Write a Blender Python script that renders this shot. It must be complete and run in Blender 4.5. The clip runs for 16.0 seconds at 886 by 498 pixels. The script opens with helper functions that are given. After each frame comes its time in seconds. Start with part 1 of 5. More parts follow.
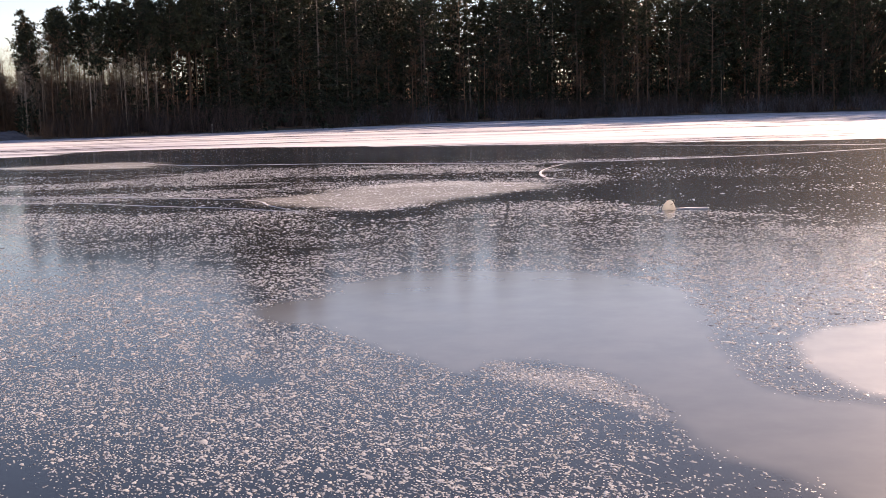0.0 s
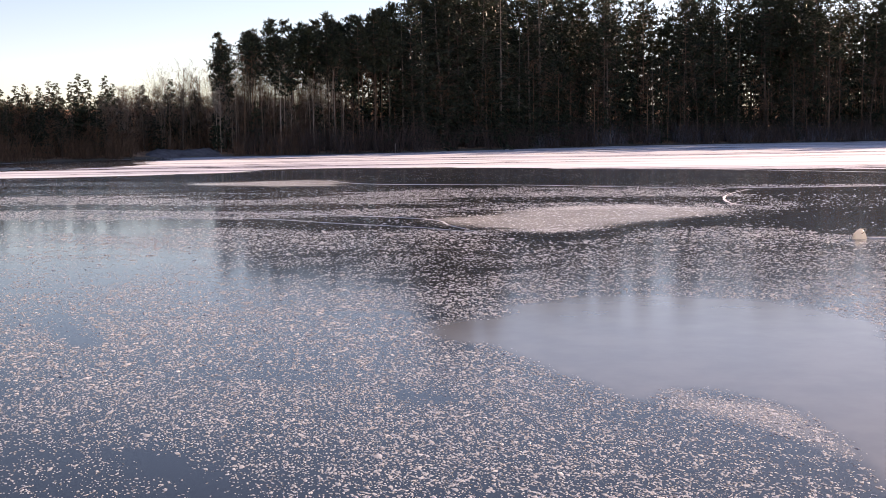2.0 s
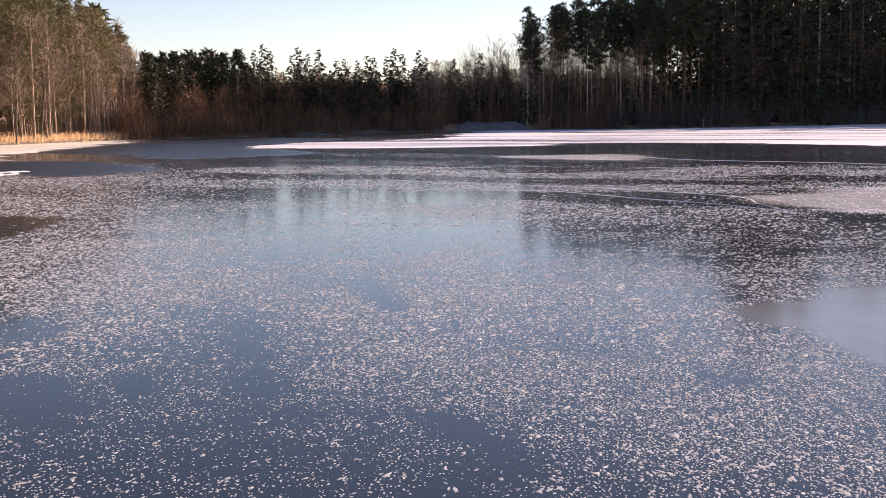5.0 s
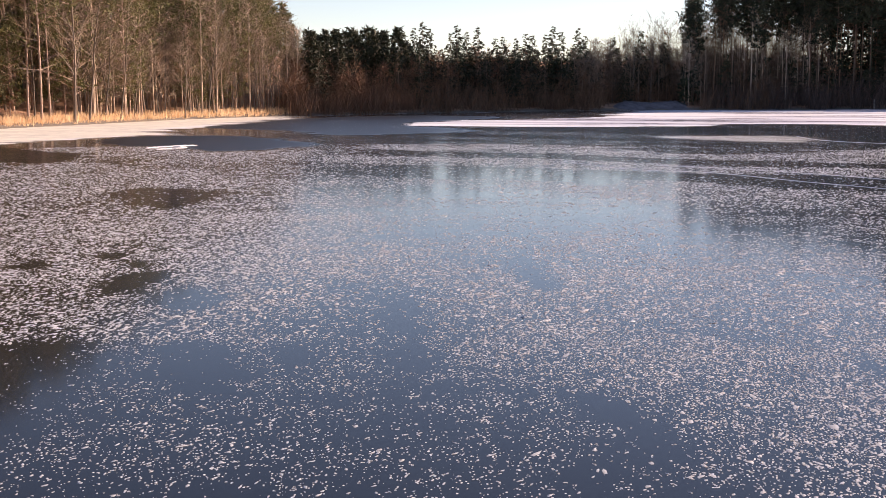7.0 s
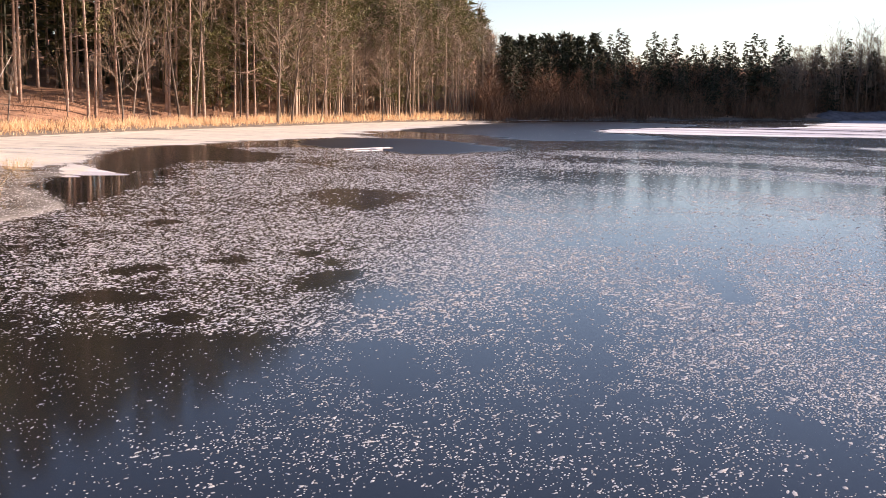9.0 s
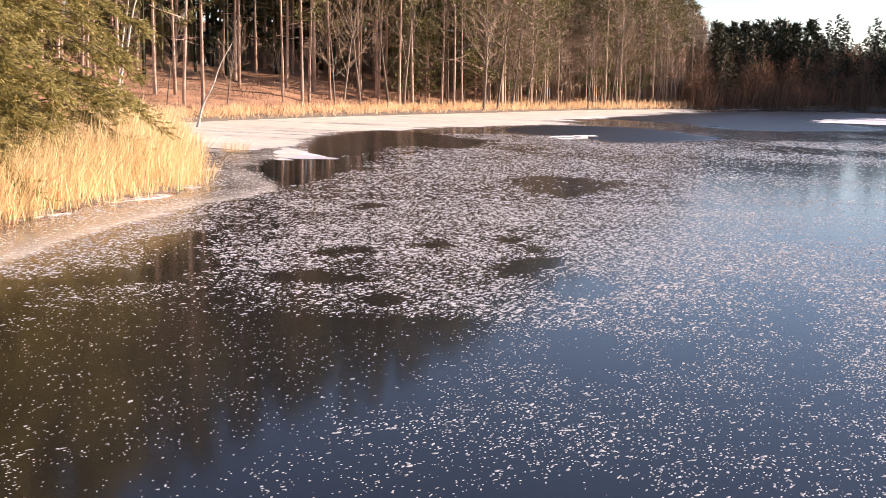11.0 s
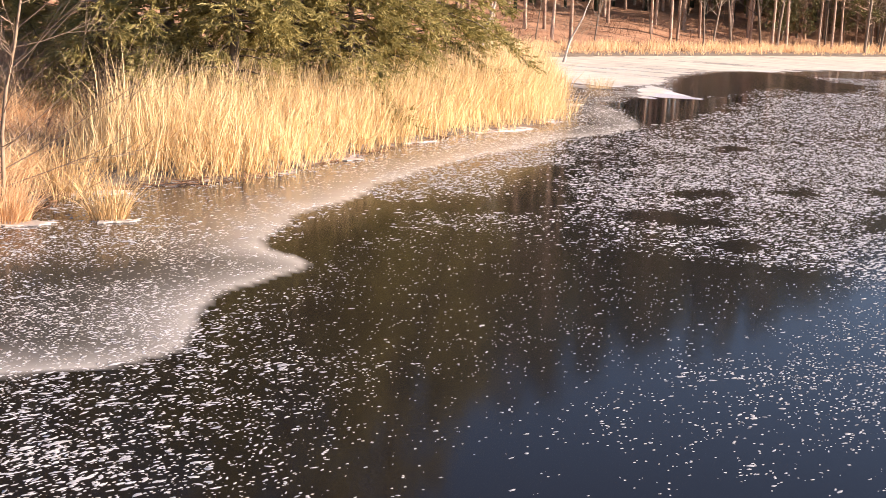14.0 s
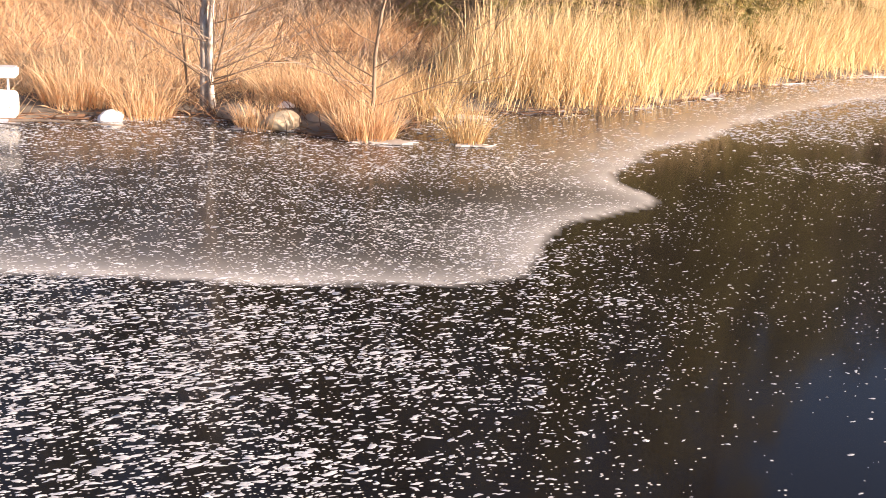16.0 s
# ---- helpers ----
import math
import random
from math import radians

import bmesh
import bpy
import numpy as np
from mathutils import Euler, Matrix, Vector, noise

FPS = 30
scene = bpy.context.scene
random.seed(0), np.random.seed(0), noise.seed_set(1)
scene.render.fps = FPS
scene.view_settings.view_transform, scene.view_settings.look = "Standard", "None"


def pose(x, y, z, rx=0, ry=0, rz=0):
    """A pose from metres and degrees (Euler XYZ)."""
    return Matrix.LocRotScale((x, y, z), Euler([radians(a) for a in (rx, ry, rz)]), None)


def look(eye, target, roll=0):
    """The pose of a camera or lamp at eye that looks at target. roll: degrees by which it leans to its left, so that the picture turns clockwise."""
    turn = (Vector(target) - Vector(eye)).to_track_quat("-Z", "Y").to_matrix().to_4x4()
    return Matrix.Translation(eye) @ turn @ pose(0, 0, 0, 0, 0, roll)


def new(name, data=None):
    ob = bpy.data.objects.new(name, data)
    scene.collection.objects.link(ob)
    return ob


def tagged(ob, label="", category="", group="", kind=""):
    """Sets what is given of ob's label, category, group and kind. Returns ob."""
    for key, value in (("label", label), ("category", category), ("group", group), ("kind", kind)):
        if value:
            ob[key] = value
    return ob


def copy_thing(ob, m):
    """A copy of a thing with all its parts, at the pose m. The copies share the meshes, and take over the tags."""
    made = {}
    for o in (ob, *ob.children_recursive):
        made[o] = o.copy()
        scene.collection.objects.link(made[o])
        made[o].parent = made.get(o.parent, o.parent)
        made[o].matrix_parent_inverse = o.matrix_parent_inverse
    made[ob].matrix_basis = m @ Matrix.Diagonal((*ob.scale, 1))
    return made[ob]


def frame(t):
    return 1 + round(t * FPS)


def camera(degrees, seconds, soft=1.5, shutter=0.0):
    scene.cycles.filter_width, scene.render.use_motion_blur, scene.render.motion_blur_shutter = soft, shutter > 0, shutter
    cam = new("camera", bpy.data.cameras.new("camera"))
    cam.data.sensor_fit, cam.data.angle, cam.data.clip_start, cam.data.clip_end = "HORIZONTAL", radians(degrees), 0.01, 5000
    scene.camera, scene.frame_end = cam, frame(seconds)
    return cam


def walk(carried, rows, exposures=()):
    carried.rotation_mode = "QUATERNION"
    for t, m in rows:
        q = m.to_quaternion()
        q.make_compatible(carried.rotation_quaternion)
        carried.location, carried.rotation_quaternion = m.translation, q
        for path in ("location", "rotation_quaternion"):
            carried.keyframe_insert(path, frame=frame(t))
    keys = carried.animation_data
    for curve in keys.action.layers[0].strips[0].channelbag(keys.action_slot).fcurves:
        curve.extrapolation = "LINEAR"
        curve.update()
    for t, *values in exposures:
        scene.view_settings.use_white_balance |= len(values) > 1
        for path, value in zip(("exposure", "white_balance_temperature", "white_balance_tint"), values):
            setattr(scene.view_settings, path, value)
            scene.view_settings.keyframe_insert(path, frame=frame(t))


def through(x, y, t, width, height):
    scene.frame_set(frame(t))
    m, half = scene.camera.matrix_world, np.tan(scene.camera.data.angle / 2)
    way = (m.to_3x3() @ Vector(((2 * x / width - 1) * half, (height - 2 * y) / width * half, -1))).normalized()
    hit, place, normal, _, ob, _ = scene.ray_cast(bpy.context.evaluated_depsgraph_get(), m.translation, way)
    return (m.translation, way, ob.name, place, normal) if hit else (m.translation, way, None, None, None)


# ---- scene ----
cam = camera(40.24, 16.0, soft=0.7)
# the camera turns on the spot, 3 m above the ice
walk(cam, [
    (0.0, pose(0.03, 0.02, 3.0, 83.357, 1.498, -0.174)),
    (0.5, pose(0.03, 0.02, 3.0, 84.019, 1.411, 1.277)),
    (1.0, pose(0.03, 0.02, 3.0, 84.486, 1.348, 3.415)),
    (1.5, pose(0.03, 0.02, 3.0, 84.629, 1.098, 5.889)),
    (2.0, pose(0.03, 0.02, 3.0, 84.548, 0.860, 8.343)),
    (2.5, pose(0.03, 0.02, 3.0, 84.464, 0.689, 10.786)),
    (3.0, pose(0.03, 0.02, 3.0, 84.364, 0.543, 13.211)),
    (3.5, pose(0.03, 0.02, 3.0, 84.255, 0.554, 15.650)),
    (4.0, pose(0.03, 0.02, 3.0, 84.054, 0.614, 18.116)),
    (4.5, pose(0.03, 0.02, 3.0, 83.788, 0.617, 20.557)),
    (7.0, pose(0.03, 0.02, 3.0, 82.519, 0.087, 30.095)),
    (7.5, pose(0.03, 0.02, 3.0, 82.481, 0.093, 32.299)),
    (8.0, pose(0.03, 0.02, 3.0, 82.540, -0.352, 34.552)),
    (8.5, pose(0.03, 0.02, 3.0, 82.646, -0.572, 36.849)),
    (9.0, pose(0.03, 0.02, 3.0, 82.736, -0.651, 39.216)),
    (11.5, pose(0.03, 0.02, 3.0, 81.561, -1.088, 51.346)),
    (12.0, pose(0.03, 0.02, 3.0, 81.034, -1.311, 53.862)),
    (12.5, pose(0.03, 0.02, 3.0, 80.496, -1.689, 56.483)),
    (13.0, pose(0.03, 0.02, 3.0, 79.976, -1.927, 59.272)),
    (13.5, pose(0.03, 0.02, 3.0, 79.332, -1.911, 62.470)),
    (14.0, pose(0.03, 0.02, 3.0, 78.608, -2.105, 65.988)),
    (14.5, pose(0.03, 0.02, 3.0, 77.761, -2.329, 69.805)),
    (15.0, pose(0.03, 0.02, 3.0, 76.774, -2.551, 73.897)),
    (15.5, pose(0.03, 0.02, 3.0, 75.801, -2.722, 78.301)),
    (16.0, pose(0.03, 0.02, 3.0, 74.734, -3.058, 82.984)),
], exposures=[(0.0, 1.13, 9600, 33), (4.0, 1.14, 8700, 33), (7.0, 1.15, 8700, 32), (12.5, 1.42, 8250, 27), (16.0, 1.36, 8500, 25)])

# ---- light ----
SUN_AZ, SUN_EL = radians(31), radians(16)   # clockwise from +y; above the horizon
world = bpy.data.worlds.new("sky")
scene.world = world
world.use_nodes = True
sky = world.node_tree.nodes.new("ShaderNodeTexSky")
sky.sky_type, sky.sun_disc = "NISHITA", False
sky.sun_elevation, sky.sun_rotation = SUN_EL, SUN_AZ
sky.air_density, sky.dust_density, sky.ozone_density = 0.8, 0.08, 3.4
back = world.node_tree.nodes["Background"]
back.inputs["Strength"].default_value = 0.094
world.node_tree.links.new(sky.outputs[0], back.inputs["Color"])
sun_dir = Vector((math.sin(SUN_AZ) * math.cos(SUN_EL), math.cos(SUN_AZ) * math.cos(SUN_EL), math.sin(SUN_EL)))
sun = new("sun", bpy.data.lights.new("sun", "SUN"))
sun.data.energy, sun.data.angle, sun.data.color = 5.0, radians(0.53), (1.0, 0.945, 0.87)
sun.matrix_world = look(sun_dir * 300, (0, 0, 0))


# ---- materials ----
def material(name, rough=0.8, spec=0.3):
    m = bpy.data.materials.new(name)
    m.use_nodes = True
    b = m.node_tree.nodes["Principled BSDF"]
    b.inputs["Roughness"].default_value = rough
    b.inputs["Specular IOR Level"].default_value = spec
    return m, m.node_tree, b


def node(nt, kind, **kw):
    n = nt.nodes.new(kind)
    for k, v in kw.items():
        if k in n.inputs:
            n.inputs[k].default_value = v
    return n


def math_node(nt, op, a, b=None, c=None, clamp=False):
    n = nt.nodes.new("ShaderNodeMath")
    n.operation, n.use_clamp = op, clamp
    for i, v in enumerate((a, b, c)):
        if v is None:
            continue
        if isinstance(v, (int, float)):
            n.inputs[i].default_value = v
        else:
            nt.links.new(v, n.inputs[i])
    return n.outputs[0]


def smooth(nt, value, lo, hi):
    n = nt.nodes.new("ShaderNodeMapRange")
    n.interpolation_type = "SMOOTHSTEP"
    for key, v in (("Value", value), ("From Min", lo), ("From Max", hi)):
        if isinstance(v, (int, float)):
            n.inputs[key].default_value = v
        else:
            nt.links.new(v, n.inputs[key])
    return n.outputs[0]


def mix_colour(nt, fac, a, b):
    n = nt.nodes.new("ShaderNodeMix")
    n.data_type = "RGBA"
    for i, v in ((0, fac), (6, a), (7, b)):
        if isinstance(v, (int, float)):
            n.inputs[i].default_value = v
        elif isinstance(v, tuple):
            n.inputs[i].default_value = (*v, 1)
        else:
            nt.links.new(v, n.inputs[i])
    return n.outputs[2]


def noise_tex(nt, coord, scale, detail=3.0, rough=0.55):
    n = nt.nodes.new("ShaderNodeTexNoise")
    n.inputs["Scale"].default_value, n.inputs["Detail"].default_value, n.inputs["Roughness"].default_value = scale, detail, rough
    nt.links.new(coord, n.inputs["Vector"])
    return n.outputs["Fac"]


def coords(nt, which="Object"):
    return nt.nodes.new("ShaderNodeTexCoord").outputs[which]


def speckled(name, dark, light, scale=6.0, rough=0.85, bump=0.3, spec=0.2, vary=0.25, islands=False):
    """A rough natural surface: two colours mixed by grain and by stains, with a little change from piece to piece."""
    m, nt, b = material(name, rough, spec)
    co = coords(nt)
    fine, wide = noise_tex(nt, co, scale, 4), noise_tex(nt, co, scale * 0.12, 2)
    fac = math_node(nt, "ADD", math_node(nt, "MULTIPLY", fine, 0.6), math_node(nt, "MULTIPLY", wide, 0.5))
    if islands:
        rnd = nt.nodes.new("ShaderNodeNewGeometry").outputs["Random Per Island"]
    else:
        rnd = nt.nodes.new("ShaderNodeObjectInfo").outputs["Random"]
    fac = math_node(nt, "ADD", fac, math_node(nt, "MULTIPLY_ADD", rnd, vary * 2, -vary))
    nt.links.new(mix_colour(nt, smooth(nt, fac, 0.25, 0.85), dark, light), b.inputs["Base Color"])
    if bump:
        bm = node(nt, "ShaderNodeBump", Strength=bump, Distance=0.05)
        nt.links.new(fine, bm.inputs["Height"])
        nt.links.new(bm.outputs[0], b.inputs["Normal"])
    return m


def leafy(name, dark, light, vary=0.5, through=0.25, rough=0.6):
    """Needles, leaves and blades: a little light comes through them."""
    m, nt, b = material(name, rough, 0.25)
    geo = nt.nodes.new("ShaderNodeNewGeometry").outputs["Random Per Island"]
    obj = nt.nodes.new("ShaderNodeObjectInfo").outputs["Random"]
    wide = noise_tex(nt, coords(nt), 0.5, 2)
    fac = math_node(nt, "ADD", math_node(nt, "MULTIPLY", geo, vary), math_node(nt, "MULTIPLY", obj, 0.3))
    fac = math_node(nt, "ADD", fac, math_node(nt, "MULTIPLY_ADD", wide, 0.8, -0.4), clamp=True)
    col = mix_colour(nt, fac, dark, light)
    nt.links.new(col, b.inputs["Base Color"])
    tr = nt.nodes.new("ShaderNodeBsdfTranslucent")
    nt.links.new(col, tr.inputs["Color"])
    mx = nt.nodes.new("ShaderNodeMixShader")
    mx.inputs[0].default_value = through
    nt.links.new(b.outputs[0], mx.inputs[1])
    nt.links.new(tr.outputs[0], mx.inputs[2])
    nt.links.new(mx.outputs[0], nt.nodes["Material Output"].inputs["Surface"])
    return m


def ice_material():
    """Black pond ice with wind-blown frost flecks, milky shore ice, snow cover and smooth refrozen patches."""
    m, nt, b = material("pond_ice", 0.15, 0.5)
    co = coords(nt)

    def attribute(name):
        a = nt.nodes.new("ShaderNodeAttribute")
        a.attribute_name = name
        return a.outputs["Fac"]

    snow, milk, ripple, dens = (attribute(n) for n in ("snow", "milk", "ripple", "frost"))

    def streaked(turn, across):
        """Coordinates turned and then drawn out along the turned y."""
        a, n = nt.nodes.new("ShaderNodeMapping"), nt.nodes.new("ShaderNodeMapping")
        a.inputs["Rotation"].default_value = (0, 0, radians(turn))
        n.inputs["Scale"].default_value = (1.0, across, 1.0)
        nt.links.new(co, a.inputs["Vector"])
        nt.links.new(a.outputs[0], n.inputs["Vector"])
        return n.outputs[0]

    wide = noise_tex(nt, co, 0.16, 5, 0.6)
    patch = noise_tex(nt, co, 0.9, 4, 0.62)
    # fine dust of frost between the larger flecks
    vor = nt.nodes.new("ShaderNodeTexVoronoi")
    vor.voronoi_dimensions = "2D"
    vor.inputs["Scale"].default_value = 34.0
    nt.links.new(streaked(-15, 0.7), vor.inputs["Vector"])
    split = nt.nodes.new("ShaderNodeSeparateColor")
    nt.links.new(vor.outputs["Color"], split.inputs[0])
    there = math_node(nt, "GREATER_THAN", math_node(nt, "MULTIPLY", dens, 0.6), split.outputs[1])
    size = math_node(nt, "MULTIPLY_ADD", split.outputs[0], 0.26, 0.10)
    fleck = math_node(nt, "MULTIPLY", there, smooth(nt, math_node(nt, "SUBTRACT", size, vor.outputs["Distance"]), 0.0, 0.08))
    fleck = math_node(nt, "MULTIPLY", fleck, 0.85)
    # snow cover with wind-worn edges and bare streaks
    drift = noise_tex(nt, streaked(78, 0.12), 0.45, 5, 0.6)
    worn = math_node(nt, "ADD", snow, math_node(nt, "MULTIPLY_ADD", patch, 0.5, -0.25))
    broad = noise_tex(nt, streaked(80, 0.10), 0.13, 4, 0.6)
    streaks = math_node(nt, "ADD", math_node(nt, "MULTIPLY_ADD", drift, 3.2, -1.75), math_node(nt, "MULTIPLY_ADD", broad, 2.4, -1.15))
    worn = math_node(nt, "ADD", worn, math_node(nt, "MULTIPLY", streaks, smooth(nt, snow, 0.0, 0.5)))
    cover = smooth(nt, worn, 0.40, 0.60)
    haze = math_node(nt, "MULTIPLY", milk, math_node(nt, "MULTIPLY_ADD", smooth(nt, patch, 0.3, 0.7), 0.25, 0.75))
    black = mix_colour(nt, wide, (0.003, 0.003, 0.004), (0.011, 0.009, 0.009))
    col = mix_colour(nt, haze, black, (0.78, 0.75, 0.70))
    col = mix_colour(nt, fleck, col, (0.90, 0.88, 0.84))
    # lavender bands mixed into the snow colour stand in for the trees' shadows
    snow_shade_colour = mix_colour(nt, milk, mix_colour(nt, smooth(nt, math_node(nt, "ADD", broad, math_node(nt, "MULTIPLY_ADD", drift, 0.5, -0.25)), 0.42, 0.6), (0.48, 0.49, 0.58), (0.88, 0.89, 0.92)), mix_colour(nt, smooth(nt, math_node(nt, "MULTIPLY_ADD", drift, 0.5, math_node(nt, "MULTIPLY", patch, 0.5)), 0.36, 0.62), (0.62, 0.58, 0.50), (0.92, 0.87, 0.74)))
    col = mix_colour(nt, cover, col, snow_shade_colour)
    nt.links.new(col, b.inputs["Base Color"])
    rough = math_node(nt, "MULTIPLY_ADD", dens, 0.06, 0.085)
    rough = math_node(nt, "ADD", rough, math_node(nt, "MULTIPLY", haze, 0.15))
    rough = math_node(nt, "MAXIMUM", rough, math_node(nt, "MULTIPLY", ripple, 0.36))
    rough = math_node(nt, "MAXIMUM", rough, math_node(nt, "MULTIPLY", fleck, 0.4))
    rough = math_node(nt, "MAXIMUM", rough, math_node(nt, "MULTIPLY", cover, 0.7))
    nt.links.new(rough, b.inputs["Roughness"])
    b.inputs["IOR"].default_value = 1.25
    b.inputs["Coat Weight"].default_value = 0.2
    b.inputs["Coat Roughness"].default_value, b.inputs["Coat IOR"].default_value = 0.34, 1.31
    bm = node(nt, "ShaderNodeBump", Strength=0.4, Distance=0.01)
    nt.links.new(fleck, bm.inputs["Height"])
    nt.links.new(bm.outputs[0], b.inputs["Normal"])
    return m


M_ICE = ice_material()
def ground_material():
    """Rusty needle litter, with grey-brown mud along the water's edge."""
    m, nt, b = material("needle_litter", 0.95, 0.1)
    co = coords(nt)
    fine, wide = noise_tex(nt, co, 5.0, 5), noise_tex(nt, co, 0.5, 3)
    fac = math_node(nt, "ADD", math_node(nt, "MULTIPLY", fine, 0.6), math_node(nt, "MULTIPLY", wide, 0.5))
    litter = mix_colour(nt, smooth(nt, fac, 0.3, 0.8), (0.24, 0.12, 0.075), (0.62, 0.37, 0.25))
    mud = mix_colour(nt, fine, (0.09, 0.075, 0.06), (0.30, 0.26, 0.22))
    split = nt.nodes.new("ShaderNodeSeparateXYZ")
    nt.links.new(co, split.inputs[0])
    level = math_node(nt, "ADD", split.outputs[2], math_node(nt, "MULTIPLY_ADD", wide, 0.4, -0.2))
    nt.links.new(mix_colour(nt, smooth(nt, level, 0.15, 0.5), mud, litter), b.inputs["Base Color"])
    bm = node(nt, "ShaderNodeBump", Strength=0.5, Distance=0.06)
    nt.links.new(fine, bm.inputs["Height"])
    nt.links.new(bm.outputs[0], b.inputs["Normal"])
    return m


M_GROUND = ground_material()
M_PINE_BARK = speckled("red_pine_bark", (0.21, 0.135, 0.10), (0.58, 0.44, 0.36), 9.0, 0.9, 0.6, 0.15, 0.12)
M_GREY_BARK = speckled("grey_bark", (0.09, 0.07, 0.055), (0.27, 0.22, 0.18), 12.0, 0.9, 0.5, 0.15, 0.15)
# darker copy of the pine bark: the backlit stand's shade is in the colour
M_SHADED_BARK = speckled("shaded_pine_bark", (0.07, 0.045, 0.035), (0.22, 0.15, 0.11), 9.0, 0.9, 0.5, 0.15, 0.12)
M_BIRCH = speckled("birch_bark", (0.30, 0.24, 0.19), (0.72, 0.68, 0.62), 7.0, 0.7, 0.3, 0.2, 0.05)
M_TWIG = speckled("bare_twigs", (0.22, 0.16, 0.12), (0.46, 0.36, 0.28), 8.0, 0.9, 0.0, 0.1, 0.2)
# darker copy of the twigs, with backlit shade put into the base colour
M_SHADED_TWIG = speckled("shaded_brush", (0.06, 0.042, 0.036), (0.17, 0.12, 0.10), 8.0, 0.9, 0.0, 0.1, 0.2, True)
M_SAPLING = speckled("brown_bark", (0.17, 0.12, 0.085), (0.38, 0.28, 0.20), 10.0, 0.85, 0.3, 0.2, 0.05)
M_SHELF = speckled("grey_shelf_ice", (0.34, 0.31, 0.28), (0.68, 0.65, 0.62), 9.0, 0.5, 0.4, 0.3, 0.05)
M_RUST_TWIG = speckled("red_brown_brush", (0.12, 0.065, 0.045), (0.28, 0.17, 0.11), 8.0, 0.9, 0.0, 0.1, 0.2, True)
M_FROST_TWIG = speckled("frosted_brush", (0.09, 0.08, 0.085), (0.26, 0.25, 0.28), 8.0, 0.9, 0.0, 0.1, 0.2, True)
M_PINE = leafy("pine_needles", (0.07, 0.074, 0.028), (0.24, 0.215, 0.09), 0.5, 0.10)
# for spruces, and for pines whose backlit shade is put into the colour
M_SPRUCE_SHADED = leafy("spruce_and_shaded_needles", (0.022, 0.028, 0.017), (0.070, 0.078, 0.040), 0.5, 0.06)
M_CEDAR = leafy("cedar_sprays", (0.20, 0.18, 0.06), (0.62, 0.53, 0.25), 0.5, 0.36)
M_REED = leafy("dry_reed", (0.50, 0.31, 0.14), (0.94, 0.76, 0.47), 0.8, 0.4)
M_GRASS = leafy("dry_marsh_grass", (0.60, 0.33, 0.17), (0.97, 0.76, 0.50), 0.8, 0.5)
M_WHITE = speckled("white_plastic", (0.72, 0.72, 0.70), (0.86, 0.86, 0.85), 4.0, 0.45, 0.05, 0.4, 0.0)
M_TAN_STONE = speckled("tan_boulder", (0.42, 0.34, 0.24), (0.64, 0.54, 0.40), 14.0, 0.9, 0.15, 0.2, 0.0)
M_FROST = leafy("frost_flakes", (0.89, 0.91, 0.94), (0.95, 0.96, 0.98), 0.6, 0.45, 0.25)
M_FLOAT = leafy("milky_plastic", (0.88, 0.87, 0.82), (0.93, 0.92, 0.88), 0.2, 0.72, 0.35)
M_STONE = speckled("field_stone", (0.20, 0.17, 0.14), (0.48, 0.42, 0.35), 6.0, 0.9, 0.5, 0.2, 0.1)
M_DARK_STONE = speckled("dark_bank_stone", (0.07, 0.065, 0.07), (0.24, 0.23, 0.25), 1.5, 0.9, 0.4, 0.2, 0.0)
M_SNOW = speckled("snow_cap", (0.78, 0.78, 0.81), (0.90, 0.90, 0.92), 10.0, 0.7, 0.3, 0.2, 0.0)


